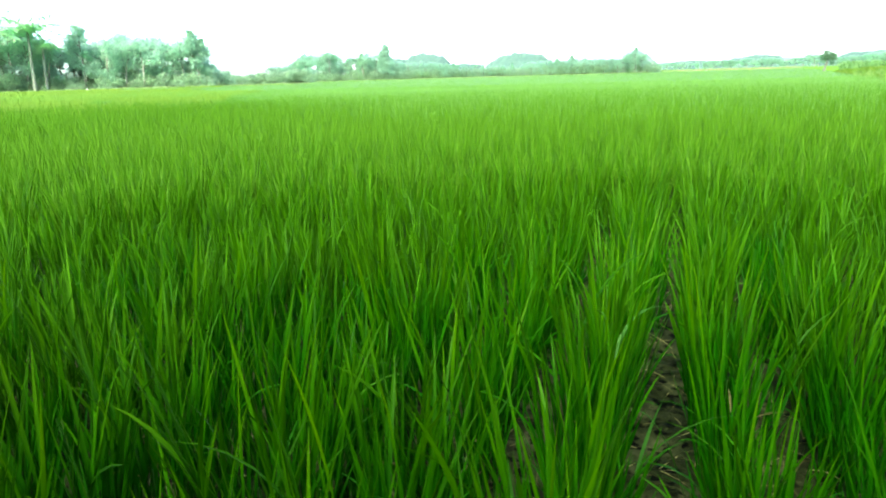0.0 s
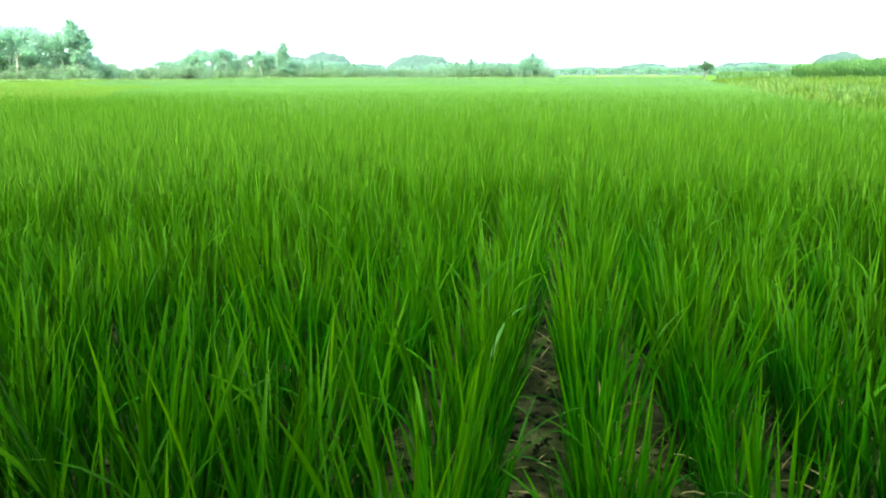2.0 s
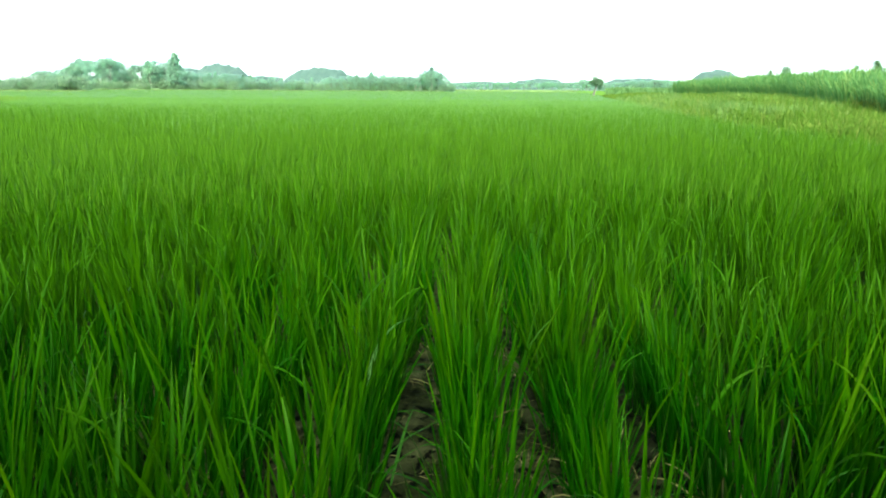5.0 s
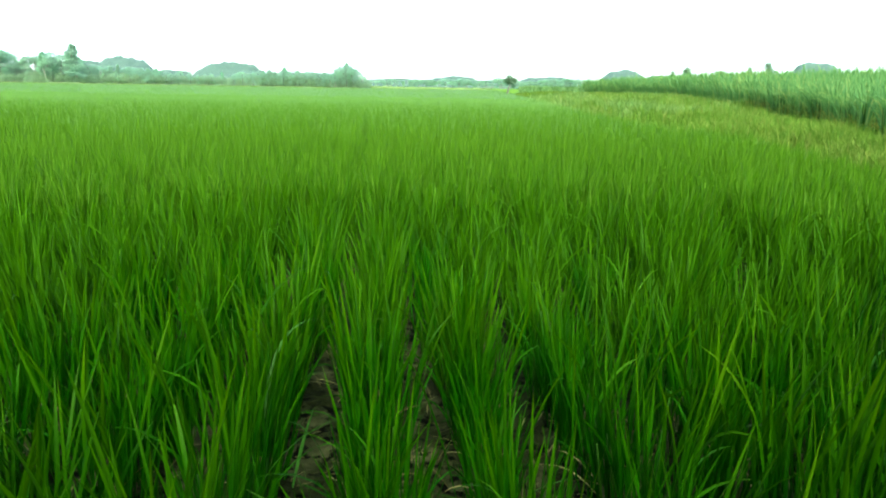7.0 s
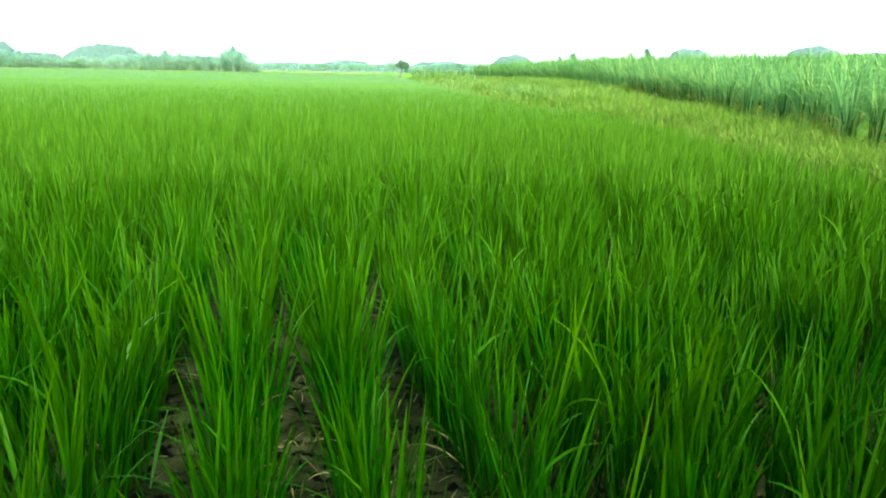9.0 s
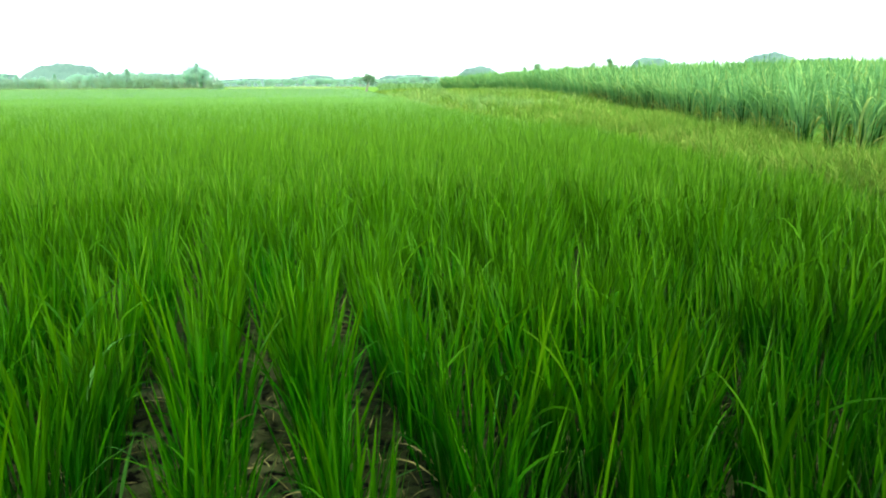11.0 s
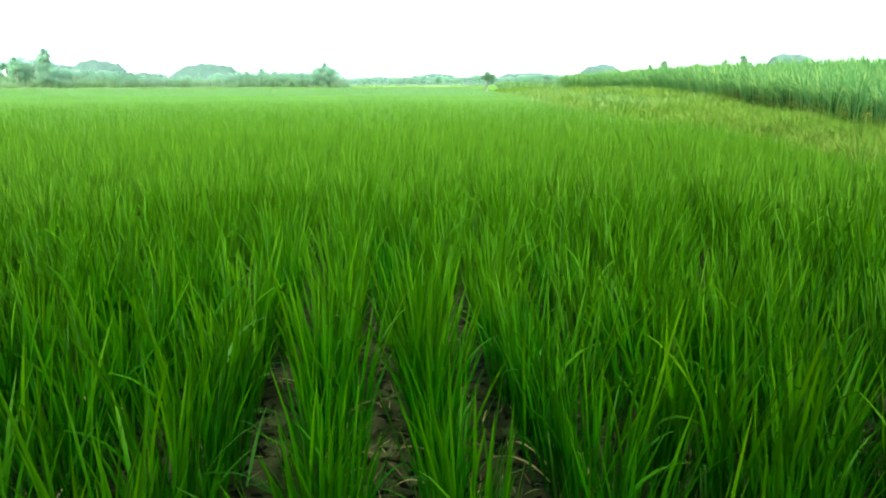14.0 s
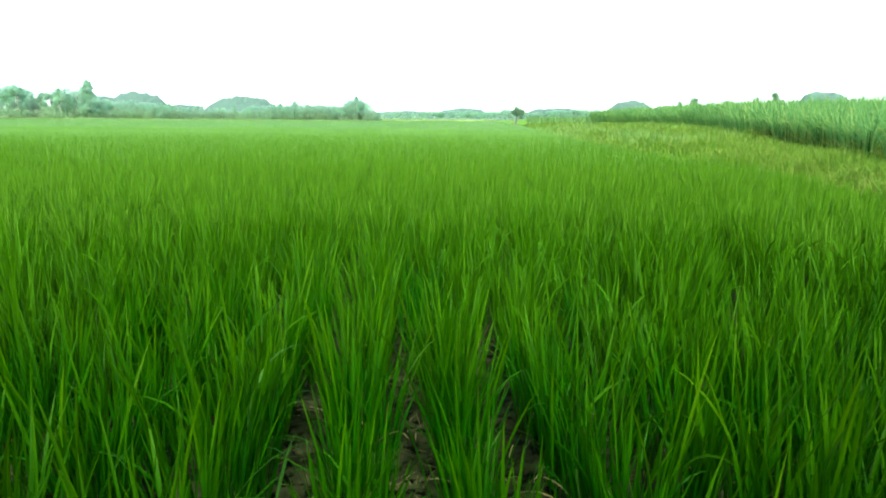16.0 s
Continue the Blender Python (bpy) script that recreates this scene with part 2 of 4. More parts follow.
def blades(base, az, tilt, bend, length, width, seg=5, crease=True, twist=0.0, power=1.6, waist=0.55):
    """Many grass blades: tapered strips that start tilted from upright and bend over further towards the tip."""
    n = len(base)
    az, tilt, bend, length, width, twist = (np.broadcast_to(np.asarray(a, float), (n,)) for a in (az, tilt, bend, length, width, twist))
    s = np.linspace(0, 1, seg + 1)
    mid = (s[1:] + s[:-1]) / 2
    ang = tilt[:, None] + bend[:, None] * mid[None] ** power
    ds = (length / seg)[:, None]
    out = np.concatenate([np.zeros((n, 1)), np.cumsum(np.sin(ang) * ds, 1)], 1)
    up = np.concatenate([np.zeros((n, 1)), np.cumsum(np.cos(ang) * ds, 1)], 1)
    ca, sa = np.cos(az)[:, None], np.sin(az)[:, None]
    line = np.stack([base[:, :1] + out * ca, base[:, 1:2] + out * sa, base[:, 2:3] + up], -1)
    at = tilt[:, None] + bend[:, None] * s[None] ** power
    normal = np.stack([-np.cos(at) * ca, -np.cos(at) * sa, np.sin(at)], -1)
    perp = np.stack([-sa + 0 * at, ca + 0 * at, 0 * at], -1)
    tw = (twist[:, None] * (0.4 + 0.6 * s[None]))[..., None]
    side = np.cos(tw) * perp + np.sin(tw) * normal
    lift = np.cos(tw) * normal - np.sin(tw) * perp
    shape = np.where(s < 0.35, waist + (1 - waist) * s / 0.35, np.clip(1 - (np.clip(s - 0.35, 0, 1) / 0.65) ** 2.2, 0, 1))
    half = (width[:, None] * shape[None] / 2)[..., None]
    rings = line[:, :-1]
    if crease:
        ring = np.stack([rings - side[:, :-1] * half[:, :-1] + lift[:, :-1] * half[:, :-1] * 0.35, rings, rings + side[:, :-1] * half[:, :-1] + lift[:, :-1] * half[:, :-1] * 0.35], 2)
    else:
        ring = np.stack([rings - side[:, :-1] * half[:, :-1], rings + side[:, :-1] * half[:, :-1]], 2)
    w = ring.shape[2]
    verts = np.concatenate([ring.reshape(n, seg * w, 3), line[:, -1:]], 1)
    one = []
    for k in range(seg - 1):
        for j in range(w - 1):
            a, b, c, d = k * w + j, k * w + j + 1, (k + 1) * w + j + 1, (k + 1) * w + j
            one += [(a, b, c), (a, c, d)]
    for j in range(w - 1):
        one.append(((seg - 1) * w + j, (seg - 1) * w + j + 1, seg * w))
    one = np.array(one, np.int64)
    tris = (one[None] + (np.arange(n) * (seg * w + 1))[:, None, None]).reshape(-1, 3)
    return verts.reshape(-1, 3), tris


def tube(points, radii, sides=6):
    """A tapered tube along points, closed at its end."""
    verts, tris = [], []
    pts = [Vector(p) for p in points]
    for k, (p, r) in enumerate(zip(pts, radii)):
        ahead = (pts[min(k + 1, len(pts) - 1)] - pts[max(k - 1, 0)]).normalized()
        u = ahead.cross(Vector((0.31, 0.95, 0.05))).normalized()
        v = ahead.cross(u)
        for j in range(sides):
            a = 2 * math.pi * j / sides
            verts.append(p + float(r) * (math.cos(a) * u + math.sin(a) * v))
    for k in range(len(pts) - 1):
        for j in range(sides):
            a, b = k * sides + j, k * sides + (j + 1) % sides
            tris += [(a, b, b + sides), (a, b + sides, a + sides)]
    top = (len(pts) - 1) * sides
    tris += [(top, top + j, top + j + 1) for j in range(1, sides - 1)]
    return np.array([tuple(v) for v in verts]), np.array(tris)


def again(ob, m):
    """A copy at the pose m, whatever the size of the first one."""
    return copy_thing(ob, m @ Matrix.Diagonal((1 / ob.scale[0], 1 / ob.scale[1], 1 / ob.scale[2], 1)))


# ---------------------------------------------------------------- the land
def rice_edge(y):
    """x at which the paddy meets the grassy bund."""
    return np.interp(y, [-5, 2, 5, 6.8, 9, 10.3, 12, 14, 16, 20, 28, 40, 76, 100, 130], [3.3, 3.5, 3.72, 3.85, 4.2, 4.33, 4.15, 3.7, 3.5, 3.5, 3.7, 4.3, 5.1, 5.7, 6.4])


def cane_front(y):
    """x at which the sugar cane begins."""
    return np.interp(y, [-5, 8, 10.4, 14.5, 21, 25.5, 31.6, 43, 60, 86, 200], [4.0, 5.95, 6.65, 7.9, 9.6, 10.6, 11.7, 14.0, 15.3, 14.6, 16.0])


def land_height(x, y):
    e, c = rice_edge(y), cane_front(y)
    t = np.clip((x - e) / np.maximum(c - e, 0.5), 0, 1)
    bank = 0.22 * np.clip(t * 3, 0, 1) ** 2 * (3 - 2 * np.clip(t * 3, 0, 1))
    rise = 0.0268 * np.clip(x - c, 0, 70) * np.clip((150 - y) / 60, 0, 1)
    return bank + rise


def build_ground():
    az = np.concatenate([np.linspace(-68, 52, 300), np.linspace(54, 290, 60)])
    az = np.radians(az)
    r = np.concatenate([np.linspace(0.0, 0.9, 8), np.arange(0.95, 5.0, 0.028), 5.0 * np.geomspace(1, 800, 70)])
    A, R = np.meshgrid(az, r)
    X, Y = R * np.sin(A), R * np.cos(A)
    Z = land_height(X, Y)
    near = (R < 12)
    xs, ys = X[near], Y[near]
    z = np.zeros(len(xs))
    for k, (a, b) in enumerate(zip(xs, ys)):
        z[k] = 0.022 * noise.noise((a * 4, b * 4, 0)) + 0.014 * noise.noise((a * 15, b * 15, 3)) + 0.006 * noise.noise((a * 45, b * 45, 7))
    Z[near] += z - 0.012
    rows, cols = Z.shape
    i, j = np.meshgrid(np.arange(rows - 1), np.arange(cols), indexing="ij")
    a, b = i * cols + j, i * cols + (j + 1) % cols
    c, d = (i + 1) * cols + (j + 1) % cols, (i + 1) * cols + j
    tris = np.concatenate([np.stack([a, b, c], -1).reshape(-1, 3), np.stack([a, c, d], -1).reshape(-1, 3)])
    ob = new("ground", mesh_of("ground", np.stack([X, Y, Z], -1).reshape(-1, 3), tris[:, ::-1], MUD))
    tagged(ob, "dark wet paddy mud with pale drying crust", "ground", kind="structure")


build_ground()


def shade_wall_material():
    m, nodes, links, bsdf = material("weathered_plaster")
    tex = noise_node(nodes, links, 1.3, 7, 0.62)
    tone = ramp(nodes, [(0.3, (0.16, 0.15, 0.12)), (0.7, (0.30, 0.29, 0.25))])
    links.new(tex.outputs["Fac"], tone.inputs[0])
    links.new(tone.outputs[0], bsdf.inputs["Base Color"])
    bsdf.inputs["Roughness"].default_value = 0.9
    return m


def build_shade_wall():
    """An unseen plain wall with a coping, added behind the path to shade the near rice."""
    bm = bmesh.new()
    for w, d, z0, z1 in ((16.0, 0.20, -0.3, 2.4), (16.1, 0.30, 2.4, 2.5)):
        made = bmesh.ops.create_cube(bm, size=1.0)
        bmesh.ops.scale(bm, vec=(w, d, z1 - z0), verts=made["verts"])
        bmesh.ops.translate(bm, vec=(1.5, -1.6, (z0 + z1) / 2), verts=made["verts"])
    me = bpy.data.meshes.new("shade_wall")
    bm.to_mesh(me)
    bm.free()
    me.materials.append(shade_wall_material())
    ob = new("shade_wall", me)
    ob.matrix_basis = pose(0, 0, 0, 0, 0, 6)
    tagged(ob, "unseen plastered wall added behind the path to shade the near rice", "wall", kind="structure")


build_shade_wall()

# ---------------------------------------------------------------- rice
ROW_SIDE, ROW_WAY = np.array([0.9915, 0.13]), np.array([-0.13, 0.9915])
ROW_STEP, HILL_STEP = 0.31, 0.225
rng = np.random.default_rng(11)


def hill_places(reach):
    """Centres of the rice hills, row by row, out to a distance."""
    k = np.arange(-int(reach / ROW_STEP) - 3, int(reach / ROW_STEP) + 3)
    # rows start unseen behind the path, added to darken the near hills
    t = np.arange(-1.0, reach + 2, HILL_STEP)
    K, Tt = np.meshgrid(k, t)
    K, Tt = K.ravel().astype(float), Tt.ravel()
    s = 0.27 + ROW_STEP * K + rng.normal(0, 1, len(K)) * np.where(Tt < 2.7, 0.012, 0.06)
    # the near rows are bent a little; farther on they run even
    near = np.clip((5.0 - Tt) / 1.5, 0, 1)
    s += near * (np.where(K >= 0, 0.05 * np.exp(-(((Tt - 2.9) / 0.8) ** 2)) + 0.012, 0.02) + np.where(K == 0, -0.015, 0) + np.where(K == -1, 0.01, 0))
    s += 0.05 * np.sin(Tt * 0.35 + K * 0.07) * np.clip((Tt - 3) / 4, 0, 1)
    t = Tt + rng.normal(0, 0.03, len(K)) + 0.5 * HILL_STEP * (K % 2)
    return s[:, None] * ROW_SIDE + t[:, None] * ROW_WAY


def in_paddy(p, margin=0.12):
    az = np.degrees(np.arctan2(p[:, 0], p[:, 1]))
    close = np.hypot(p[:, 0], p[:, 1]) < 3.4
    return (((az > -66) & (az < 62)) | close) & (p[:, 0] < rice_edge(p[:, 1]) - margin)


def hill_leaves(n_tiller, rg, height=0.54, lean=0.03, across_share=0.95, half_width=0.05):
    """Base, way, tilt, bend, length, width and twist of the leaves of one rice hill at the origin: each tiller bears four."""
    out = []
    for _ in range(n_tiller):
        a, r = rg.uniform(0, 2 * math.pi), math.sqrt(rg.uniform(0, 1))
        # a hill is longer along its row than across it
        x, y = half_width * r * math.cos(a), 0.085 * r * math.sin(a)
        slope = abs(rg.normal(lean, 0.04)) + 0.10 * r
        grow = rg.uniform(0.76, 1.15) * height / 0.54
        for k in range(4):
            start = (0.03 + 0.062 * k + rg.uniform(-0.02, 0.03)) * grow
            az = a + rg.normal(0, 0.9)
            droop = rg.uniform()
            bend = rg.uniform(0.6, 1.7) if droop < 0.06 else rg.uniform(0.0, 0.34)
            tilt = slope + abs(rg.normal(0, 0.075))
            # leaves lean along the row more than into the furrow
            across, along = across_share * tilt * math.cos(az), tilt * math.sin(az)
            length = (0.2, 0.25, 0.285, 0.28)[k] * rg.uniform(0.72, 1.15) * grow
            out.append((x + across_share * math.cos(a) * slope * start, y + math.sin(a) * slope * start, start, math.atan2(along, across), math.hypot(across, along) + 0.01, bend, length, rg.uniform(0.0052, 0.0092) * (0.85 + 0.06 * k), rg.normal(0, 0.9)))
    q = np.array(out)
    return q[:, :3], q[:, 3], q[:, 4], q[:, 5], q[:, 6], q[:, 7], q[:, 8]


def hill_stalks(rg, count):
    out = []
    for _ in range(count):
        a, r = rg.uniform(0, 2 * math.pi), math.sqrt(rg.uniform())
        x, y, lean, h = 0.038 * r * math.cos(a), 0.085 * r * math.sin(a), rg.uniform(0.02, 0.08) + 0.11 * r, rg.uniform(0.14, 0.26)
        p = [(x + math.cos(a) * lean * z, y + math.sin(a) * lean * z, z) for z in (-0.03, h * 0.5, h)]
        out.append(tube(p, (0.0045, 0.004, 0.0025), 5))
    return out


def rice_hill_split(rg, across_share, half_width, tillers):
    """A rice hill with every stalk and every leaf a part of its own."""
    top = new("rice_plant")
    for v, f in hill_stalks(rg, 8):
        part("stalk", mesh_of("stalk", v, f, STALK), top)
    base, az, tilt, bend, length, width, twist = hill_leaves(tillers, rg, across_share=across_share, half_width=half_width)
    for k in range(len(base)):
        v, f = blades(np.zeros((1, 3)), 0.0, tilt[k : k + 1], bend[k : k + 1], length[k], width[k], 7, True, twist[k])
        part("leaf", mesh_of("leaf", v, f, RICE), top, m=pose(*base[k], 0, 0, math.degrees(az[k])))
    for _ in range(5):
        a, h = rg.uniform(0, 360), rg.uniform(0.03, 0.2)
        v, f = blades(np.zeros((1, 3)), 0.0, rg.uniform(0.35, 1.1), rg.uniform(0.4, 1.8), rg.uniform(0.07, 0.17), 0.0045, 6, True, rg.normal(0, 1.0))
        part("dry_leaf", mesh_of("dry_leaf", v, f, STRAW), top, "withered straw-coloured leaf", pose(0.03 * math.cos(radians(a)), 0.03 * math.sin(radians(a)), h, 0, 0, a))
    return tagged(top, "young green rice plant standing in wet mud", "rice plant", "rice plants in rows")


def rice_hill_plain(rg, mat):
    """A rice hill of two parts: its stalks and its leaves."""
    top = new("rice_plant")
    tagged(part("stem_clump", mesh_of("stem_clump", *joined(hill_stalks(rg, 12)), STALK), top), kind="stuff")
    b, az, tilt, bend, length, width, twist = hill_leaves(34, rg, lean=0.05, half_width=0.06)
    tagged(part("foliage", mesh_of("foliage", *blades(b, az, tilt, bend, length, width, 6, True, twist), mat), top), kind="stuff")
    return tagged(top, "young green rice plant standing in wet mud", "rice plant", "rice plants in rows")


def bent_blade(base, mid, tip, width, seg=10):
    """One creased blade along a smooth arc."""
    a, b, c = (np.array(p) for p in (base, mid, tip))
    s = np.linspace(0, 1, seg + 1)[:, None]
    line = (1 - s) ** 2 * a + 2 * s * (1 - s) * b + s**2 * c
    way = np.gradient(line, axis=0)
    side = np.cross(way, (0.2, 0.3, 1.0))
    side /= np.linalg.norm(side, axis=1)[:, None]
    half = width / 2 * np.clip(np.minimum(0.5 + 2 * s, 1 - np.clip((s - 0.4) / 0.6, 0, 1) ** 2), 0.03, 1)
    lift = np.cross(side, way)
    lift /= np.linalg.norm(lift, axis=1)[:, None]
    verts = np.stack([line - side * half + lift * half * 0.4, line, line + side * half + lift * half * 0.4], 1).reshape(-1, 3)
    tris = []
    for k in range(seg):
        for j in range(2):
            q = k * 3 + j
            tris += [(q, q + 1, q + 4), (q, q + 4, q + 3)]
    return verts, np.array(tris)


def build_rice():
    places = hill_places(16)
    places = places[in_paddy(places)]
    dist = np.hypot(places[:, 0], places[:, 1])
    clear = (np.hypot(places[:, 0] + 0.03, places[:, 1]) > 0.42) & (places[:, 1] > -1.1 + np.abs(places[:, 0]) * 0.3)
    places, dist = places[clear], dist[clear]
    order = np.argsort(dist)
    # the ones beside the path, ahead of where it begins, as things of their own
    ahead = (np.abs(np.degrees(np.arctan2(places[:, 0], places[:, 1])) + 8) < 62) & (dist > 0.8)
    near = [i for i in order if ahead[i]][:300]
    rest = np.setdiff1d(np.arange(len(places)), near)
    plants = []
    # hills beside the open furrows stand narrow; elsewhere they spread and close over
    narrow = [rice_hill_split(np.random.default_rng(40 + k), 1.0, 0.058, 28) for k in range(5)]
    spread = [rice_hill_split(np.random.default_rng(60 + k), 1.0, 0.062, 31) for k in range(4)]
    plain = [rice_hill_plain(np.random.default_rng(80 + k), RICE) for k in range(7)]
    warm = [rice_hill_plain(np.random.default_rng(90 + k), RICE_HAZE_NEAR) for k in range(7)]
    used = {}
    for n, i in enumerate(near):
        side = float(places[i] @ ROW_SIDE)
        # farther hills get the haze-tinted leaf colour
        yellower = rng.uniform() < (dist[i] - 1.9) / 1.6
        key, kinds = ("warm", warm) if n >= 42 and yellower else ("plain", plain) if n >= 42 else ("narrow", narrow) if -0.15 < side < 0.75 else ("spread", spread)
        m = Matrix.Translation((*places[i], 0)) @ pose(0, 0, 0, rng.normal(0, 3), rng.normal(0, 1.5), 7.5 + 180 * rng.integers(2) + rng.normal(0, 11)) @ Matrix.Scale(rng.uniform(0.88, 1.14) * (1.07 if key == "spread" else 1.0), 4)
        k = used.get(key, 0)
        used[key] = k + 1
        if k < len(kinds):
            kinds[k].matrix_basis = m
            plant = kinds[k]
        else:
            plant = again(kinds[k % len(kinds)], m)
        if n < 42:
            plants.append((plant, m))
    # leaves that hang over or lie across the furrows, each part of the plant it grows from
    def arching_leaf(base, mid, tip, width, mat):
        plant, m = min(plants, key=lambda q: (q[1].translation.xy - Vector(base[:2])).length)
        part("bent_leaf", mesh_of("bent_leaf", *bent_blade(base, mid, tip, width), mat), plant, "long leaf bent over the furrow", m.inverted())

    arching_leaf((-0.54, 1.7, 0.22), (-0.54, 1.8, 0.47), (-0.42, 1.88, 0.45), 0.011, PALE)
    arching_leaf((-0.68, 2.0, 0.3), (-0.63, 2.1, 0.51), (-0.49, 2.2, 0.53), 0.014, RICE)
    arching_leaf((-0.51, 1.66, 0.25), (-0.53, 1.7, 0.53), (-0.59, 1.72, 0.46), 0.013, RICE)
    arching_leaf((-0.04, 1.76, 0.2), (-0.1, 1.72, 0.53), (-0.21, 1.65, 0.59), 0.012, RICE)
    arching_leaf((-0.01, 1.62, 0.05), (-0.1, 1.62, 0.44), (-0.2, 1.62, 0.52), 0.013, RICE)
    arching_leaf((-0.36, 2.1, 0.22), (-0.38, 2.05, 0.45), (-0.46, 2.0, 0.53), 0.013, RICE)
    arching_leaf((-0.33, 1.85, 0.18), (-0.38, 1.85, 0.4), (-0.41, 1.85, 0.51), 0.013, RICE)
    arching_leaf((0.5, 1.5, 0.1), (0.66, 1.5, 0.28), (0.8, 1.52, 0.16), 0.008, STALK)
    arching_leaf((0.68, 1.72, 0.18), (0.83, 1.74, 0.32), (0.99, 1.78, 0.08), 0.009, PALE)
    arching_leaf((1.1, 1.94, 0.12), (1.03, 1.9, 0.38), (0.95, 1.88, 0.44), 0.014, RICE)
    arching_leaf((1.33, 2.15, 0.14), (1.35, 2.2, 0.37), (1.5, 2.25, 0.22), 0.011, PALE)
    arching_leaf((0.18, 1.64, 0.06), (0.25, 1.64, 0.1), (0.33, 1.66, 0.11), 0.008, PALE)
    arching_leaf((-0.53, 1.85, 0.12), (-0.5, 1.9, 0.3), (-0.41, 1.95, 0.25), 0.009, STALK)
    arching_leaf((-0.34, 1.62, 0.1), (-0.4, 1.62, 0.29), (-0.48, 1.62, 0.25), 0.01, PALE)
    arching_leaf((-0.44, 1.6, 0.08), (-0.41, 1.62, 0.23), (-0.38, 1.64, 0.3), 0.009, PALE)
    # farther hills, uncounted
    pieces = []

    def sow(p, grow, seg, wide, height=0.54, droop=0.08):
        """One blade at each place, with the vigour of its hill."""
        N = len(p)
        a = rng.uniform(0, 2 * np.pi, N)
        start = rng.uniform(0.02, 0.27, N)
        tilt = np.abs(rng.normal(0.09, 0.08, N)) + 0.02
        rad = 0.09 * np.sqrt(rng.uniform(0, 1, N)) + start * np.tan(tilt) * 0.8
        base = np.stack([p[:, 0] + np.cos(a) * rad, p[:, 1] + np.sin(a) * rad, start], -1)
        bend = np.where(rng.uniform(0, 1, N) < droop, rng.uniform(0.9, 2.0, N), rng.uniform(0.0, 0.42, N))
        return blades(base, a + rng.normal(0, 0.5, N), tilt, bend, (height - start) * rng.uniform(0.62, 1.12, N) * grow, rng.uniform(0.0062, 0.0108, N) * wide, seg, False, rng.normal(0, 0.8, N))

    pr = places[rest]
    far = hill_places(40)
    ok = in_paddy(far) & (np.hypot(far[:, 0], far[:, 1]) > 16.3)
    rows = np.concatenate([pr, far[ok]])
    rd = np.hypot(rows[:, 0], rows[:, 1])
    # distance haze is put into colour, blade by blade: paler farther from the near corner
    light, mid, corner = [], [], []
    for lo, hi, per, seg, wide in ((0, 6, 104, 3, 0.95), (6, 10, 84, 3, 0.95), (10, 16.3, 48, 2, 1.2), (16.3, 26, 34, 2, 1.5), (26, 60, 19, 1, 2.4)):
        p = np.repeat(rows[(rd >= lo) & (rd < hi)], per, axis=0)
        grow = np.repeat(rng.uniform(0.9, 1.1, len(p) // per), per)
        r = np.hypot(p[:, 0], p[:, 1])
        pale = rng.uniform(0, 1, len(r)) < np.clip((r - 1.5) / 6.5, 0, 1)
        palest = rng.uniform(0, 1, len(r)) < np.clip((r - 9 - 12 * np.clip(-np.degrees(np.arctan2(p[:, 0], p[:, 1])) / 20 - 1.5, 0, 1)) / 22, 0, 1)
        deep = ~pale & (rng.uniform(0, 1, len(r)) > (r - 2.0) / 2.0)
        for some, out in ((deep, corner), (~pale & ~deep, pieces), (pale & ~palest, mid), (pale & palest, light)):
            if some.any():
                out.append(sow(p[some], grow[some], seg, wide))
    # scattered tips out to the trees
    n = 90000
    az = np.radians(rng.uniform(-64, 12, n))
    r = 38 * (200 / 38) ** rng.uniform(0, 1, n)
    p = np.stack([r * np.sin(az), r * np.cos(az)], -1)
    p = p[in_paddy(p) & ((az > np.radians(-11)) | (r < 170)) & ((az > np.radians(-36)) | (r < 122))]
    rr = np.hypot(p[:, 0], p[:, 1])
    b = np.concatenate([p, np.full((len(p), 1), 0.22)], 1)
    pieces.append(blades(b, rng.uniform(0, 6.28, len(p)), rng.uniform(0.02, 0.3, len(p)), 0.2, rng.uniform(0.2, 0.32, len(p)), 0.014 + rr * 0.00045, 1, False, rng.normal(0, 0.8, len(p)), waist=1.0))
    tips = pieces.pop()
    ob = new("far_rice", mesh_of("far_rice", *joined([*light, tips]), RICE_HAZE_FAR))
    tagged(ob, "tips of the distant rice, paled for haze", "rice field", kind="stuff")
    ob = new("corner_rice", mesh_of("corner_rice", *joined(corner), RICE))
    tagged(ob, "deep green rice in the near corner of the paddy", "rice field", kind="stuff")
    ob = new("mid_rice", mesh_of("mid_rice", *joined(mid), RICE_HAZE_MID))
    tagged(ob, "dense rice with distance haze put into its leaf colour", "rice field", kind="stuff")
    ob = new("rice_field", mesh_of("rice_field", *joined(pieces), RICE_HAZE_NEAR))
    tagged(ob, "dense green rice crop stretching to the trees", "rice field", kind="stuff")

    # a yellower patch before the trees, and dry grass along the far edge of the paddy
    n = 90000
    az, r = np.radians(rng.uniform(-64, -37, n)), 18 * (115 / 18) ** rng.uniform(0, 1, n)
    keep = np.array([noise.noise((a * 9, b * 0.05, 4)) for a, b in zip(az, r)]) > -0.2 + 0.5 * np.clip((np.degrees(az) + 48) / 9, -1, 1)
    keep &= rng.uniform(0, 1, n) < np.clip((r - 18) / 9, 0.04, 1)
    az, r = az[keep], r[keep]
    lime = leaf_material("yellowing_rice", [(0.0, (0.084, 0.168, 0.02)), (0.5, (0.110, 0.198, 0.028)), (1.0, (0.15, 0.226, 0.045))], 0.65, 0.3, 0.1, 1.4, 0.05, 0.4)
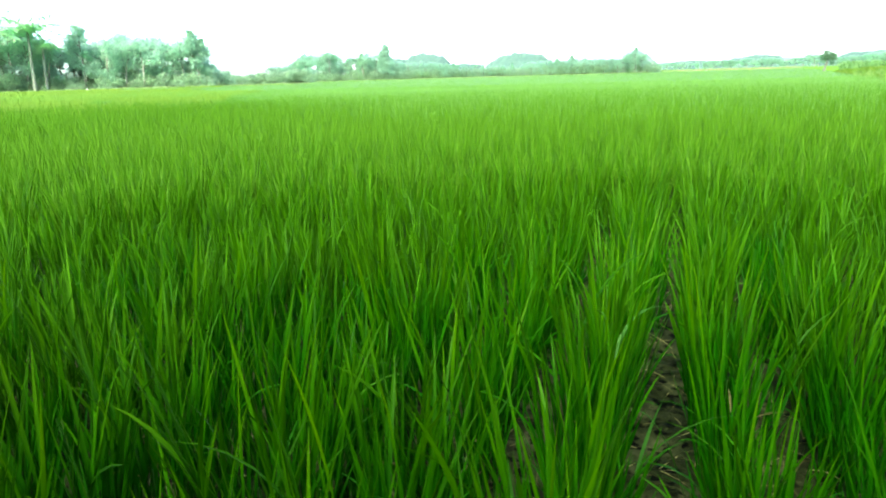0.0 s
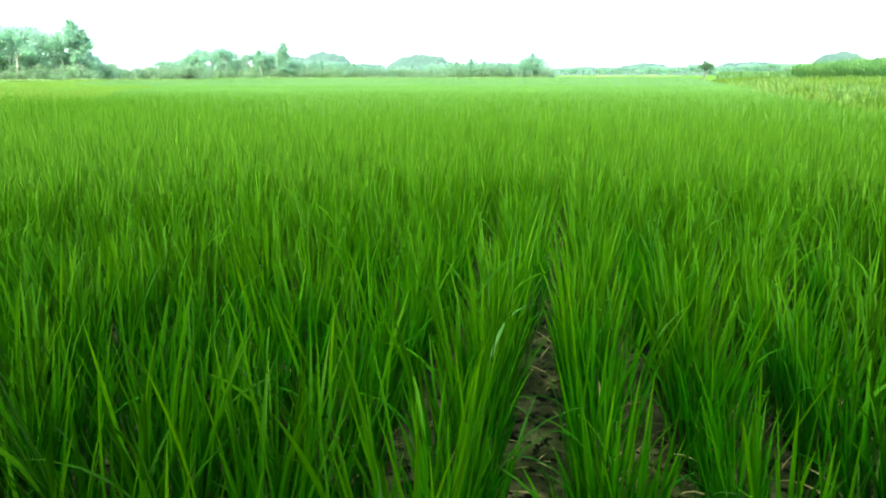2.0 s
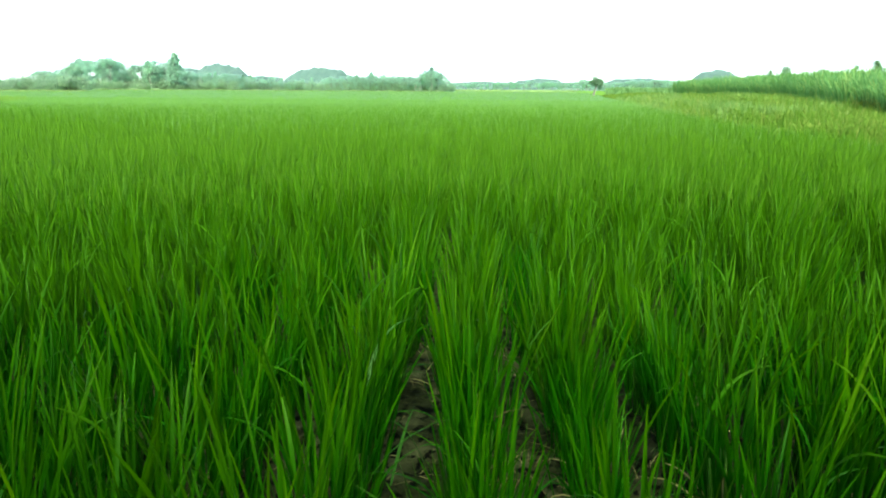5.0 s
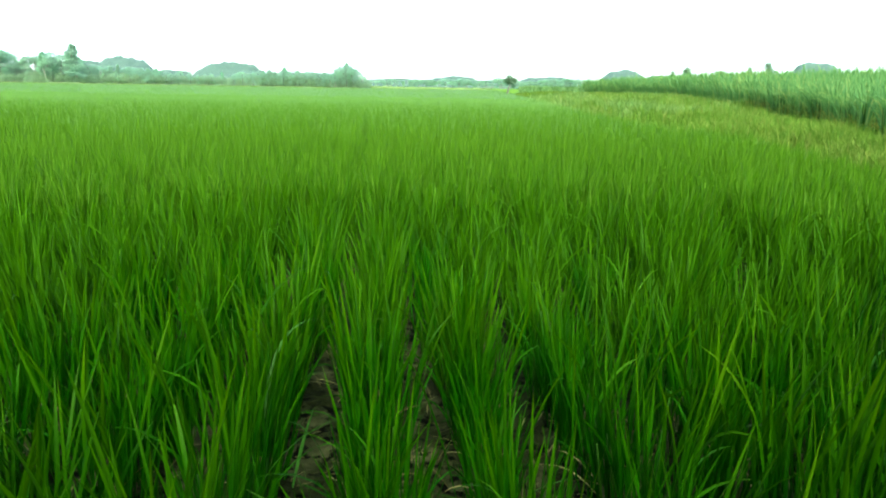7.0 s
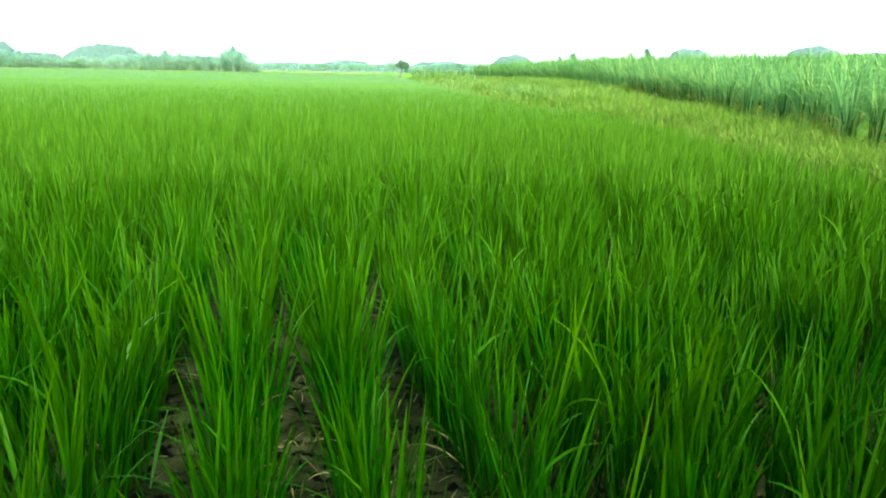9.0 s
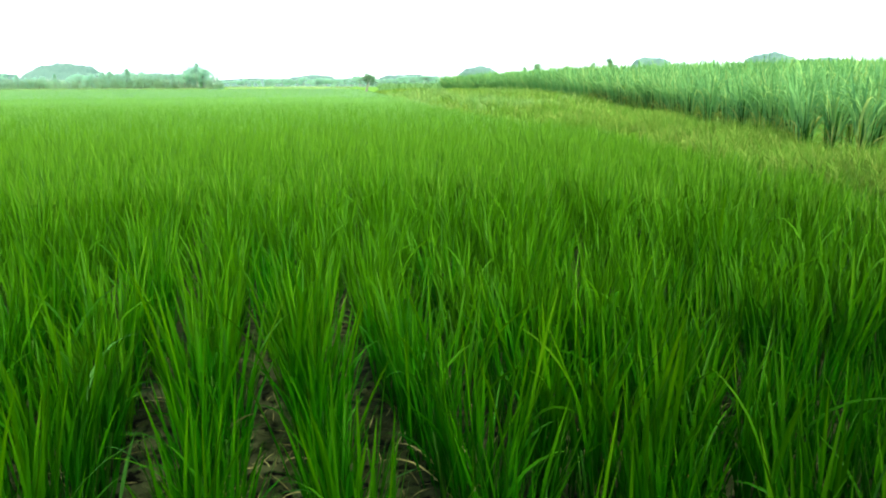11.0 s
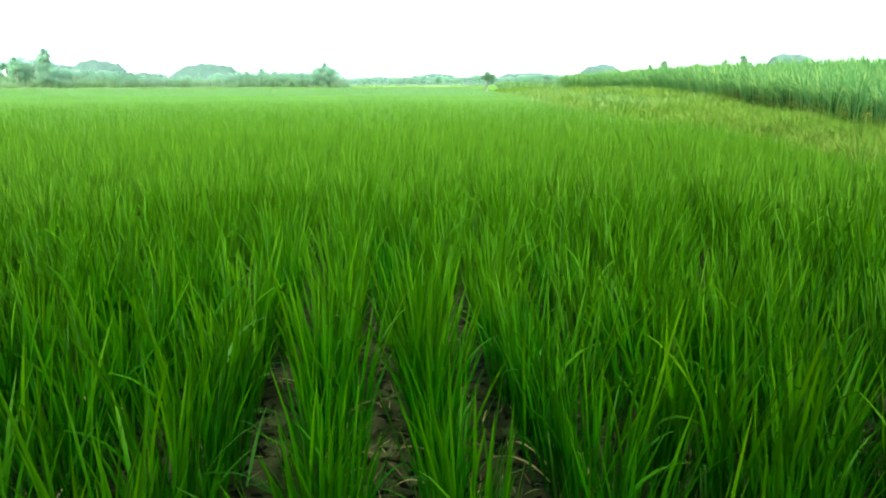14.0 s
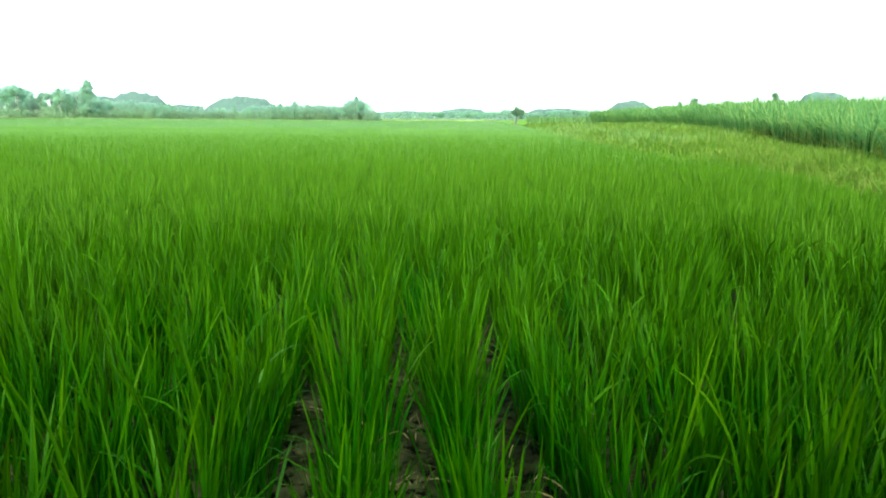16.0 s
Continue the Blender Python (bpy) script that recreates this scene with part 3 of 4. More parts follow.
    b = np.stack([r * np.sin(az), r * np.cos(az), np.full(len(r), 0.24)], -1)
    v = blades(b, rng.uniform(0, 6.28, len(r)), rng.uniform(0.02, 0.3, len(r)), 0.3, rng.uniform(0.22, 0.36, len(r)), 0.02 + r * 0.0007, 1, False, rng.normal(0, 0.8, len(r)), waist=1.0)
    tagged(new("yellow_rice", mesh_of("yellow_rice", *v, lime)), "yellowing patch of rice before the trees", "rice field", kind="stuff")
    n = 9000
    az = np.radians(rng.uniform(-60, -9, n))
    r = np.where(az < np.radians(-36), 122.0, 186.0) + rng.normal(0, 0.9, n)
    b = np.stack([r * np.sin(az), r * np.cos(az), np.full(n, 0.2)], -1)
    v = blades(b, rng.uniform(0, 6.28, n), rng.uniform(0.05, 0.6, n), 0.5, rng.uniform(0.3, 0.52, n), 0.16, 2, False, rng.normal(0, 0.8, n), waist=1.0)
    dry = leaf_material("dry_grass", [(0.0, (0.12, 0.21, 0.07)), (0.5, (0.17, 0.26, 0.10)), (1.0, (0.23, 0.30, 0.14))], 0.7, 0.3, 0.1, 1.3)
    tagged(new("edge_grass", mesh_of("edge_grass", *v, dry)), "pale dry grass along the far edge of the paddy", "grass", kind="stuff")

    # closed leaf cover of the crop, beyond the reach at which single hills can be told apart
    for kind, first, last, mat, words in (("mid_cover", 13, 34, RICE_HAZE_MID, "closed green leaf cover of the rice"), ("rice_cover", 33, 420, RICE_HAZE_FAR, "closed leaf cover of the distant rice, paled for haze")):
        az = np.radians(np.linspace(-66, 14, 260))
        r = np.geomspace(first, last, 130)
        A, R = np.meshgrid(az, r)
        lim = np.where(np.degrees(A) < -36, 126.0, np.where(np.degrees(A) < -8.7, 190.0, 420.0))
        R = np.minimum(R, lim)
        X, Y = R * np.sin(A), R * np.cos(A)
        X = np.minimum(X, rice_edge(Y) - 0.1)
        Z = np.interp(R, [13, 29], [0.2, 0.36]) + rng.uniform(-0.06, 0.05, X.shape)
        Z[0] -= 0.3
        rows, cols = Z.shape
        i, j = np.meshgrid(np.arange(rows - 1), np.arange(cols - 1), indexing="ij")
        a = i * cols + j
        tris = np.concatenate([np.stack([a, a + 1, a + cols + 1], -1).reshape(-1, 3), np.stack([a, a + cols + 1, a + cols], -1).reshape(-1, 3)])
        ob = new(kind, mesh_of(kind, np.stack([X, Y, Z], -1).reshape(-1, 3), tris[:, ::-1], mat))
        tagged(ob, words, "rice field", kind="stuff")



build_rice()


# ---------------------------------------------------------------- grassy bund and sugar cane
def build_bund():
    n = 150000
    u = rng.uniform(0, 1, n)
    y = 1.5 + 100 * u**2.4
    e, c = rice_edge(y), cane_front(y)
    t = rng.uniform(0, 1, n)
    x = e - 0.05 + (c - e + 0.35) * t ** 0.85
    x -= np.where(t < 0.22, np.abs(rng.normal(0, 0.3, n)) * np.interp(y, [4, 12], [0.5, 1.6]), 0)
    clump = np.array([noise.noise((a * 0.9, b * 0.9, 2)) for a, b in zip(x, y)])
    keep = rng.uniform(-0.5, 0.5, n) < clump + 0.3
    x, y, clump, t = x[keep], y[keep], clump[keep], t[keep]
    n = len(x)
    # the weeds stand taller on the middle stretch of the bund
    tall = np.interp(y, [5, 14, 23, 30, 42, 60, 100], [0.75, 0.85, 1.0, 1.6, 1.6, 1.3, 1.2])
    size = np.clip(0.22 + 0.24 * np.sin(np.pi * np.clip(t, 0, 1)) + 0.22 * clump + rng.normal(0, 0.06, n), 0.12, 0.8) * tall * np.interp(t, [0.7, 0.95], [1.0, 1.15])
    base = np.stack([x, y, land_height(x, y) - 0.02], -1)
    v = blades(base, rng.uniform(0, 6.28, n), np.abs(rng.normal(0.3, 0.35, n)), rng.uniform(0.1, 1.6, n), size, 0.004 + 0.0007 * y, 3, False, rng.normal(0, 0.6, n))
    ob = new("bund_weeds", mesh_of("bund_weeds", *v, WEED))
    tagged(ob, "yellowing grass and weeds covering the bund", "weeds", kind="stuff")
    # a stand of taller dry grass halfway along
    n = 16000
    y = rng.uniform(21, 58, n)
    e, c = rice_edge(y), cane_front(y)
    t = np.clip(rng.normal(0.45, 0.22, n), 0, 1)
    x = e + (c - e) * t
    lump = np.array([noise.noise((a * 0.45, b * 0.2, 8)) for a, b in zip(x, y)])
    keep = rng.uniform(-0.5, 0.4, n) < lump
    x, y, t, lump = x[keep], y[keep], t[keep], lump[keep]
    n = len(x)
    base = np.stack([x, y, land_height(x, y) - 0.02], -1)
    pale = leaf_material("tall_dry_grass", [(0.0, (0.088, 0.185, 0.05)), (0.5, (0.127, 0.226, 0.068)), (1.0, (0.19, 0.262, 0.098))], 0.7, 0.35, 0.08, 1.4, 0.3, 0.3)
    size = (0.62 + 0.5 * lump) * rng.uniform(0.75, 1.1, n) * np.interp(y, [20, 30], [0.7, 1.0])
    v = blades(base, rng.uniform(0, 6.28, n), np.abs(rng.normal(0.2, 0.15, n)), rng.uniform(0.2, 1.3, n), size, 0.006 + 0.0009 * y, 3, False, rng.normal(0, 0.6, n))
    tagged(new("dry_grass", mesh_of("dry_grass", *v, pale)), "tall pale drying grass on the bund", "grass", kind="stuff")


build_bund()


def cane_growth(y):
    """The cane stands taller away from the near end of the bund."""
    return np.interp(y, [5, 13, 25, 45, 90], [0.69, 0.77, 0.95, 1.33, 1.38])


def cane_leaves(rg, n_leaf, height):
    start = height * rg.uniform(0.1, 0.62, n_leaf)
    a = rg.uniform(0, 2 * np.pi, n_leaf)
    rad = rg.uniform(0, 0.16, n_leaf)
    base = np.stack([np.cos(a) * rad, np.sin(a) * rad, start], -1)
    bend = np.where(rg.uniform(0, 1, n_leaf) < 0.55, rg.uniform(1.2, 2.4, n_leaf), rg.uniform(0.1, 0.7, n_leaf))
    return base, a + rg.normal(0, 0.3, n_leaf), rg.uniform(0.05, 0.35, n_leaf), bend, (height - start) * rg.uniform(0.85, 1.35, n_leaf), rg.uniform(0.025, 0.042, n_leaf), rg.normal(0, 0.5, n_leaf)


DRY_CANE = leaf_material("dry_cane_leaf", [(0, (0.10, 0.18, 0.035)), (0.5, (0.165, 0.215, 0.045)), (1, (0.27, 0.26, 0.08))], 0.65, 0.3, 0.15, 1.3)


def cane_stool(rg, height=1.36):
    top = new("sugar_cane")
    stalks = []
    for _ in range(7):
        a, r, l = rg.uniform(0, 6.28), rg.uniform(0, 0.14), rg.uniform(0, 0.12)
        stalks.append(tube([(math.cos(a) * (r + l * z), math.sin(a) * (r + l * z), z) for z in (-0.05, height * 0.3, height * 0.65)], (0.014, 0.012, 0.007), 5))
    tagged(part("stem_clump", mesh_of("stem_clump", *joined(stalks), STALK), top), kind="stuff")
    b = cane_leaves(rg, 34, height)
    tagged(part("foliage", mesh_of("foliage", *blades(*b[:6], 6, True, b[6], 1.8), CANE), top), kind="stuff")
    n = 11
    a = rg.uniform(0, 6.28, n)
    base = np.stack([np.cos(a) * 0.12, np.sin(a) * 0.12, rg.uniform(0.1, 0.35, n)], -1)
    skirt = part("dry_skirt", mesh_of("dry_skirt", *blades(base, a, 0.45, rg.uniform(1.0, 2.4, n), rg.uniform(0.4, 0.75, n), 0.02, 5, True, rg.normal(0, 0.6, n)), DRY_CANE), top, "yellowing lower leaves")
    tagged(skirt, kind="stuff")
    return tagged(top, "leafy green sugar cane clump beside the bund", "sugar cane", "sugar cane along the bund")


def build_cane():
    stools = [cane_stool(np.random.default_rng(300 + k)) for k in range(6)]
    used = 0
    far = []
    for row in range(6):
        y = 3.0
        while y < 93:
            y += rng.uniform(0.38, 0.55)
            x = float(cane_front(y)) + 0.25 + row * 0.75 + rng.normal(0, 0.1)
            if row < 2 and y < 30:
                m = Matrix.Translation((x, y, float(land_height(x, y)))) @ pose(0, 0, 0, 0, 0, rng.uniform(0, 360)) @ Matrix.Scale(rng.uniform(0.85, 1.1) * float(cane_growth(y)), 4)
                if used < len(stools):
                    stools[used].matrix_basis = m
                else:
                    again(stools[used % len(stools)], m)
                used += 1
            else:
                far.append((x, y))
    pieces = []

    def sow(p, per, height, wide, seg, lo=0.1):
        n = len(p)
        N = n * per
        a = rng.uniform(0, 2 * np.pi, N)
        h = np.repeat(height * rng.uniform(0.85, 1.12, n) * cane_growth(p[:, 1]), per)
        start = h * rng.uniform(lo, 0.66, N)
        z = np.repeat(land_height(p[:, 0], p[:, 1]), per)
        rad = rng.uniform(0, 0.2, N)
        base = np.stack([np.repeat(p[:, 0], per) + np.cos(a) * rad, np.repeat(p[:, 1], per) + np.sin(a) * rad, z + start], -1)
        bend = np.where(rng.uniform(0, 1, N) < 0.55, rng.uniform(1.2, 2.4, N), rng.uniform(0.1, 0.7, N))
        return blades(base, a, rng.uniform(0.05, 0.35, N), bend, (h - start) * rng.uniform(0.85, 1.35, N), rng.uniform(0.025, 0.042, N) * wide, seg, False, rng.normal(0, 0.5, N), 1.8)

    pieces.append(sow(np.array(far), 26, 1.42, 1.15, 4))
    n = 6000
    y = rng.uniform(2, 94, n)
    x = cane_front(y) + 4.6 + 75 * rng.uniform(0, 1, n) ** 1.4
    p = np.stack([x, y], -1)
    pieces.append(sow(p, 8, 1.6, 2.5, 2, 0.35))
    ob = new("cane_field", mesh_of("cane_field", *joined(pieces), CANE))
    tagged(ob, "tall green sugar cane crop on rising ground", "sugar cane field", kind="stuff")
    # lower crop beyond the end of the cane
    soft = leaf_material("low_crop_leaf", [(0.0, (0.075, 0.165, 0.06)), (0.5, (0.10, 0.20, 0.075)), (1.0, (0.14, 0.24, 0.10))], 0.7, 0.4, 0.1, 1.5, 0.1, 0.3)
    n = 9000
    y = rng.uniform(97, 150, n)
    x = rng.uniform(7.0, 36, n) * y / 100
    z = land_height(x, y)
    v = blades(np.stack([x, y, z], -1), rng.uniform(0, 6.28, n), rng.uniform(0, 0.4, n), rng.uniform(0.2, 1.5, n), rng.uniform(0.9, 1.7, n), 0.12, 3, False, rng.normal(0, 0.6, n))
    tagged(new("low_crop", mesh_of("low_crop", *v, soft)), "low green crop at the far end of the bund", "crop", kind="stuff")


build_cane()


# ---------------------------------------------------------------- trees
def leaf_cloud(centres, radii, per, size, rg, flat=0.75):
    """Small folded leaf clumps scattered through and on the skin of many puffs."""
    n = len(centres) * per
    c, r = np.repeat(centres, per, 0), np.repeat(radii, per)
    d = rg.normal(0, 1, (n, 3))
    d /= np.linalg.norm(d, axis=1)[:, None]
    d[:, 2] *= flat
    at = c + d * (r * rg.uniform(0.45, 1.35, n))[:, None]
    nrm = rg.normal(0, 0.6, (n, 3)) + d * 0.5 + (0, 0, 0.7)
    nrm /= np.linalg.norm(nrm, axis=1)[:, None]
    u = np.cross(nrm, rg.normal(0, 1, (n, 3)))
    u /= np.linalg.norm(u, axis=1)[:, None]
    w = np.cross(nrm, u)
    s = (size * rg.uniform(0.6, 1.4, n))[:, None]
    verts = np.stack([at - u * s, at + w * s * 0.42 + nrm * s * 0.15, at + u * s, at - w * s * 0.42 + nrm * s * 0.15], 1).reshape(-1, 3)
    k = (np.arange(n) * 4)[:, None]
    tris = np.concatenate([k + [0, 1, 2], k + [0, 2, 3]])
    return verts, tris


def broad_tree(rg, shape="round", leaf=None):
    """A tree 10 m tall at the origin: trunk with limbs, crown of leaf clumps."""
    top = new("tree")
    wood, puffs, radii = [], [], []
    bend = rg.normal(0, 0.25, (4, 2))
    spine = [(0, 0, -0.2)] + [(bend[:k, 0].sum(), bend[:k, 1].sum(), z) for k, z in ((1, 2.2), (2, 4.5), (3, 6.8), (4, 8.6))]
    stout = 2.2 if shape == "compact" else 1.0
    wood.append(tube(spine, (0.26 * stout, 0.2 * stout, 0.16 * stout, 0.1, 0.04), 7))
    limbs = {"tall": 14, "compact": 12}.get(shape, 11)
    for k in range(limbs):
        z = rg.uniform(1.5, 8.2) if shape != "tall" else 2.0 + 7.0 * k / limbs
        a = rg.uniform(0, 2 * math.pi)
        reach = {"round": 3.0 * math.sqrt(max(0.1, 1 - ((z - 5.6) / 4.6) ** 2)), "tall": 1.9 * (10 - z) / 8 + 0.3, "open": rg.uniform(1.6, 3.6), "compact": rg.uniform(1.0, 2.6)}[shape]
        z = z if shape != "compact" else rg.uniform(4.2, 8.3)
        x0, y0 = np.interp(z, [p[2] for p in spine], [p[0] for p in spine]), np.interp(z, [p[2] for p in spine], [p[1] for p in spine])
        tip = (x0 + math.cos(a) * reach * 0.8, y0 + math.sin(a) * reach * 0.8, z + rg.uniform(0.2, 1.4))
        wood.append(tube([(x0, y0, z - 0.4), ((x0 + tip[0]) / 2, (y0 + tip[1]) / 2, z + 0.1), tip], (0.09, 0.06, 0.02), 5))
        for _ in range(3 if shape != "open" else 2):
            f = rg.uniform(0.35, 1.05)
            puffs.append((x0 + math.cos(a) * reach * f + rg.normal(0, 0.4), y0 + math.sin(a) * reach * f + rg.normal(0, 0.4), z + rg.uniform(-0.2, 1.4)))
            radii.append(rg.uniform(0.4, 1.25) * (0.7 if shape == "tall" else 1.0))
    puffs.append((spine[-1][0], spine[-1][1], 8.9))
    radii.append(0.9)
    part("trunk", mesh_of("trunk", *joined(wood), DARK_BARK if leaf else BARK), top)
    part("crown", mesh_of("crown", *leaf_cloud(np.array(puffs), np.array(radii), 110, 0.21, rg), leaf or HAZED_TREE, False), top)
    return tagged(top, "leafy green tree in the belt behind the field", "tree", "trees behind the field")


def bush(rg):
    top = new("bush")
    n = 12
    a, r = rg.uniform(0, 6.28, n), 1.5 * np.sqrt(rg.uniform(0, 1, n))
    puffs = np.stack([np.cos(a) * r * 1.3, np.sin(a) * r, rg.uniform(0.4, 2.3, n) * (1 - r * 0.2)], -1)
    part("stem", mesh_of("stem", *joined([tube([(0, 0, -0.1), (p[0] * 0.5, p[1] * 0.5, p[2] * 0.5), tuple(p)], (0.06, 0.04, 0.015), 5) for p in puffs[:6]]), BARK), top)
    part("crown", mesh_of("crown", *leaf_cloud(puffs, rg.uniform(0.35, 0.95, n), 80, 0.15, rg), HAZED_UNDERGROWTH, False), top)
    return tagged(top, "rounded green bush at the field's far edge", "bush", "bushes behind the field")


def palm(rg):
    """A coconut palm 10 m tall."""
    top = new("coconut_palm")
    lean = rg.uniform(-0.5, 0.5)
    spine = [(lean * (z / 8) ** 2, 0, z) for z in (-0.2, 2, 4, 6, 8)]
    part("trunk", mesh_of("trunk", *tube(spine, (0.24, 0.16, 0.14, 0.13, 0.12), 8), BARK), top)
    head = np.array(spine[-1])
    for k in range(20):
        a, tilt = 2 * math.pi * k / 20 * 3 + rg.normal(0, 0.15), rg.uniform(0.0, 1.6)
        pts, ang = [head.copy()], tilt
        for _ in range(7):
            pts.append(pts[-1] + 0.56 * np.array([math.sin(ang) * math.cos(a), math.sin(ang) * math.sin(a), math.cos(ang)]))
            ang += 0.18
        rib = tube([tuple(p) for p in pts], np.linspace(0.035, 0.008, 8), 4)
        base, way, tl = [], [], []
        for j in range(1, 8):
            for f in (0.0, 0.5):
                q = pts[j - 1] * (1 - f) + pts[j] * f
                for sgn in (1, -1):
                    base.append(q)
                    way.append(a + sgn * 1.1)
                    tl.append(1.55 + 0.2 * rg.normal())
        lv = blades(np.array(base), np.array(way), np.array(tl), 0.9, rg.uniform(0.9, 1.3, len(base)), 0.24, 3, False)
        part("frond", mesh_of("frond", *joined([rib, lv]), HAZED_PALM), top)
    return tagged(top, "tall coconut palm with a slender pale trunk", "palm tree", "palms behind the field")


def place(thing, used, az, r, height, spin, slim=1.0):
    a = radians(az)
    x, y = r * math.sin(a), r * math.cos(a)
    m = Matrix.Translation((x, y, float(land_height(np.array(x), np.array(y))))) @ pose(0, 0, 0, 0, 0, spin) @ Matrix.Diagonal((slim * height / 10, slim * height / 10, height / 10, 1))
    if used[0]:
        return again(thing, m)
    used[0] = True
    thing.matrix_basis = m
    return thing


def build_trees():
    rg = np.random.default_rng(7)
    kinds = [[broad_tree(np.random.default_rng(500 + k), s), [False]] for k, s in enumerate(("round", "round", "open", "open", "tall", "round", "open"))]
    bushes = [[bush(np.random.default_rng(600 + k)), [False]] for k in range(3)]
    palms = [[palm(np.random.default_rng(700 + k)), [False]] for k in range(2)]
    # bearing, height of the skyline in degrees
    line_az = [-66, -60, -57.5, -56, -54.2, -53.3, -52.2, -51.4, -50.3, -48.4, -46.6, -45.7, -44.4, -43.4, -42.8, -39.9, -38.3, -36.2, -34.3, -33.6, -31.6, -30, -29.1, -26.4, -24.4, -21.5, -19, -17, -15, -12.3, -11, -10.2, -9.4, -8.6]
    line_el = [4.0, 4.2, 4.0, 3.5, 3.0, 2.1, 3.2, 2.9, 3.0, 3.25, 2.9, 2.4, 3.2, 0.95, 0.6, 0.8, 1.05, 1.6, 1.9, 1.15, 1.6, 2.0, 1.0, 0.88, 0.72, 0.66, 0.66, 0.82, 0.95, 0.9, 0.95, 1.45, 1.3, 0.5]
    az = -66.0
    while az < -8.6:
        el = float(np.interp(az, line_az, line_el))
        r = (128 if az < -43 else 150 if az < -36 else 200) + rg.uniform(0, 10)
        height = 1.1 + r * math.tan(radians(el))
        kind = kinds[int(rg.integers(len(kinds)))]
        if height > 3.6:
            place(kind[0], kind[1], az, r, height * rg.uniform(1.0, 1.2), rg.uniform(0, 360))
        b = bushes[int(rg.integers(3))]
        place(b[0], b[1], az + rg.uniform(-0.4, 0.4), r - 3, min(height * 1.1, rg.uniform(2.8, 4.8)) * 3.6, rg.uniform(0, 360))
        b = bushes[int(rg.integers(3))]
        if az < -43 or height > 6:
            place(b[0], b[1], az + rg.uniform(-0.6, 0.6), r - 5, rg.uniform(0.35, 0.55) * height * 3.3, rg.uniform(0, 360))
        if az < -43:
            b = bushes[int(rg.integers(3))]
            place(b[0], b[1], az + rg.uniform(-0.5, 0.5), r + 4, rg.uniform(4.0, 6.5) * 3.3, rg.uniform(0, 360))
        az += max(0.29, (0.19 if az < -52 else 0.15) * math.degrees(height / r)) * rg.uniform(0.8, 1.2)
    # slender trees that break the low skyline of the far belt
    az = -27.0
    while az < -9.2:
        k = int(rg.choice([2, 3, 4, 4, 6]))
        el = float(np.interp(az, line_az, line_el)) * rg.uniform(0.85, 1.4)
        place(kinds[k][0], kinds[k][1], az, 195 + rg.uniform(0, 4), 1.1 + 195 * math.tan(radians(el)), rg.uniform(0, 360), rg.uniform(0.75, 1.1))
        az += rg.uniform(0.35, 0.9)
    # a far tree line beyond the ripe field
    az = -8.4
    while az < 9.5:
        k = int(rg.choice([0, 1, 2, 3, 5]))
        el = float(np.interp(az, [-8.4, -6, -4, -1.5, 0.5, 2, 4, 7, 9.5], [0.5, 0.55, 0.6, 0.66, 0.6, 0.78, 0.6, 0.75, 0.8])) * rg.uniform(0.8, 1.15)
        tree = place(kinds[k][0], kinds[k][1], az, 430 + rg.uniform(0, 20), 1.1 + 430 * math.tan(radians(el)), rg.uniform(0, 360), rg.uniform(1.2, 1.9))
        tagged(tree, "tree in the far tree line, haze put into its green", "tree", "far tree line")
        az += rg.uniform(0.25, 0.55)
    # single trees that stand out of the belt
    for az, el, r, k in ((-52.15, 3.95, 127, 4), (-56.6, 3.9, 127, 3), (-55.7, 3.5, 127, 6), (-54.4, 3.0, 128, 2), (-50.6, 3.2, 127, 0), (-49.4, 3.1, 127, 2), (-46.8, 3.0, 127, 3), (-44.3, 3.6, 126, 4), (-44.0, 3.0, 127, 4), (-45.2, 3.1, 128, 3), (-48.3, 3.3, 126, 1), (-36.2, 1.85, 198, 4), (-34.4, 2.05, 198, 5), (-31.6, 1.8, 198, 4), (-30.0, 2.4, 197, 4), (-29.7, 1.9, 198, 4), (-15.0, 1.2, 197, 4), (-10.0, 1.38, 196, 0), (-9.6, 1.2, 197, 5)):
        place(kinds[k][0], kinds[k][1], az, r, (1.1 + r * math.tan(radians(el))) * 1.06, rg.uniform(0, 360))
    for az, el, r, k in ((-55.35, 4.95, 124, 0), (-54.6, 3.6, 125, 1), (-57.6, 4.5, 123, 1)):
        place(palms[k][0], palms[k][1], az, r, (1.1 + r * math.tan(radians(el))) * 0.98, rg.uniform(0, 360), 1.3)
    # the lone tree at the end of the bund, and tops beyond the cane
    dark = leaf_material("dark_tree_leaf", [(0.0, (0.08, 0.165, 0.12)), (0.5, (0.115, 0.21, 0.15)), (1.0, (0.155, 0.25, 0.165))], 0.6, 0.5, 0.2, 1.6, 0.12, 0.5)
    lone = place(broad_tree(np.random.default_rng(520), "compact", dark), [False], 2.93, 92, 2.75, 40, 1.15)
    lone.matrix_basis = lone.matrix_basis @ pose(0, 0, 0, 5, 6, 0)
    tagged(lone, "small lone tree at the far end of the bund", "tree")
    far = [[broad_tree(np.random.default_rng(530 + k), "compact", dark), [False]] for k in range(2)]
    for az, el, r, k, slim in ((15.7, 1.46, 260, 0, 0.8), (16.85, 1.86, 260, 1, 0.6), (19.2, 1.62, 260, 1, 0.9), (21.1, 1.8, 260, 0, 0.65), (22.35, 2.1, 260, 0, 0.85)):
        tagged(place(far[k][0], far[k][1], az, r, 1.1 + r * math.tan(radians(el)), rg.uniform(0, 360), slim), "crown of a tree standing beyond the sugar cane", "tree", "trees beyond the cane")


build_trees()


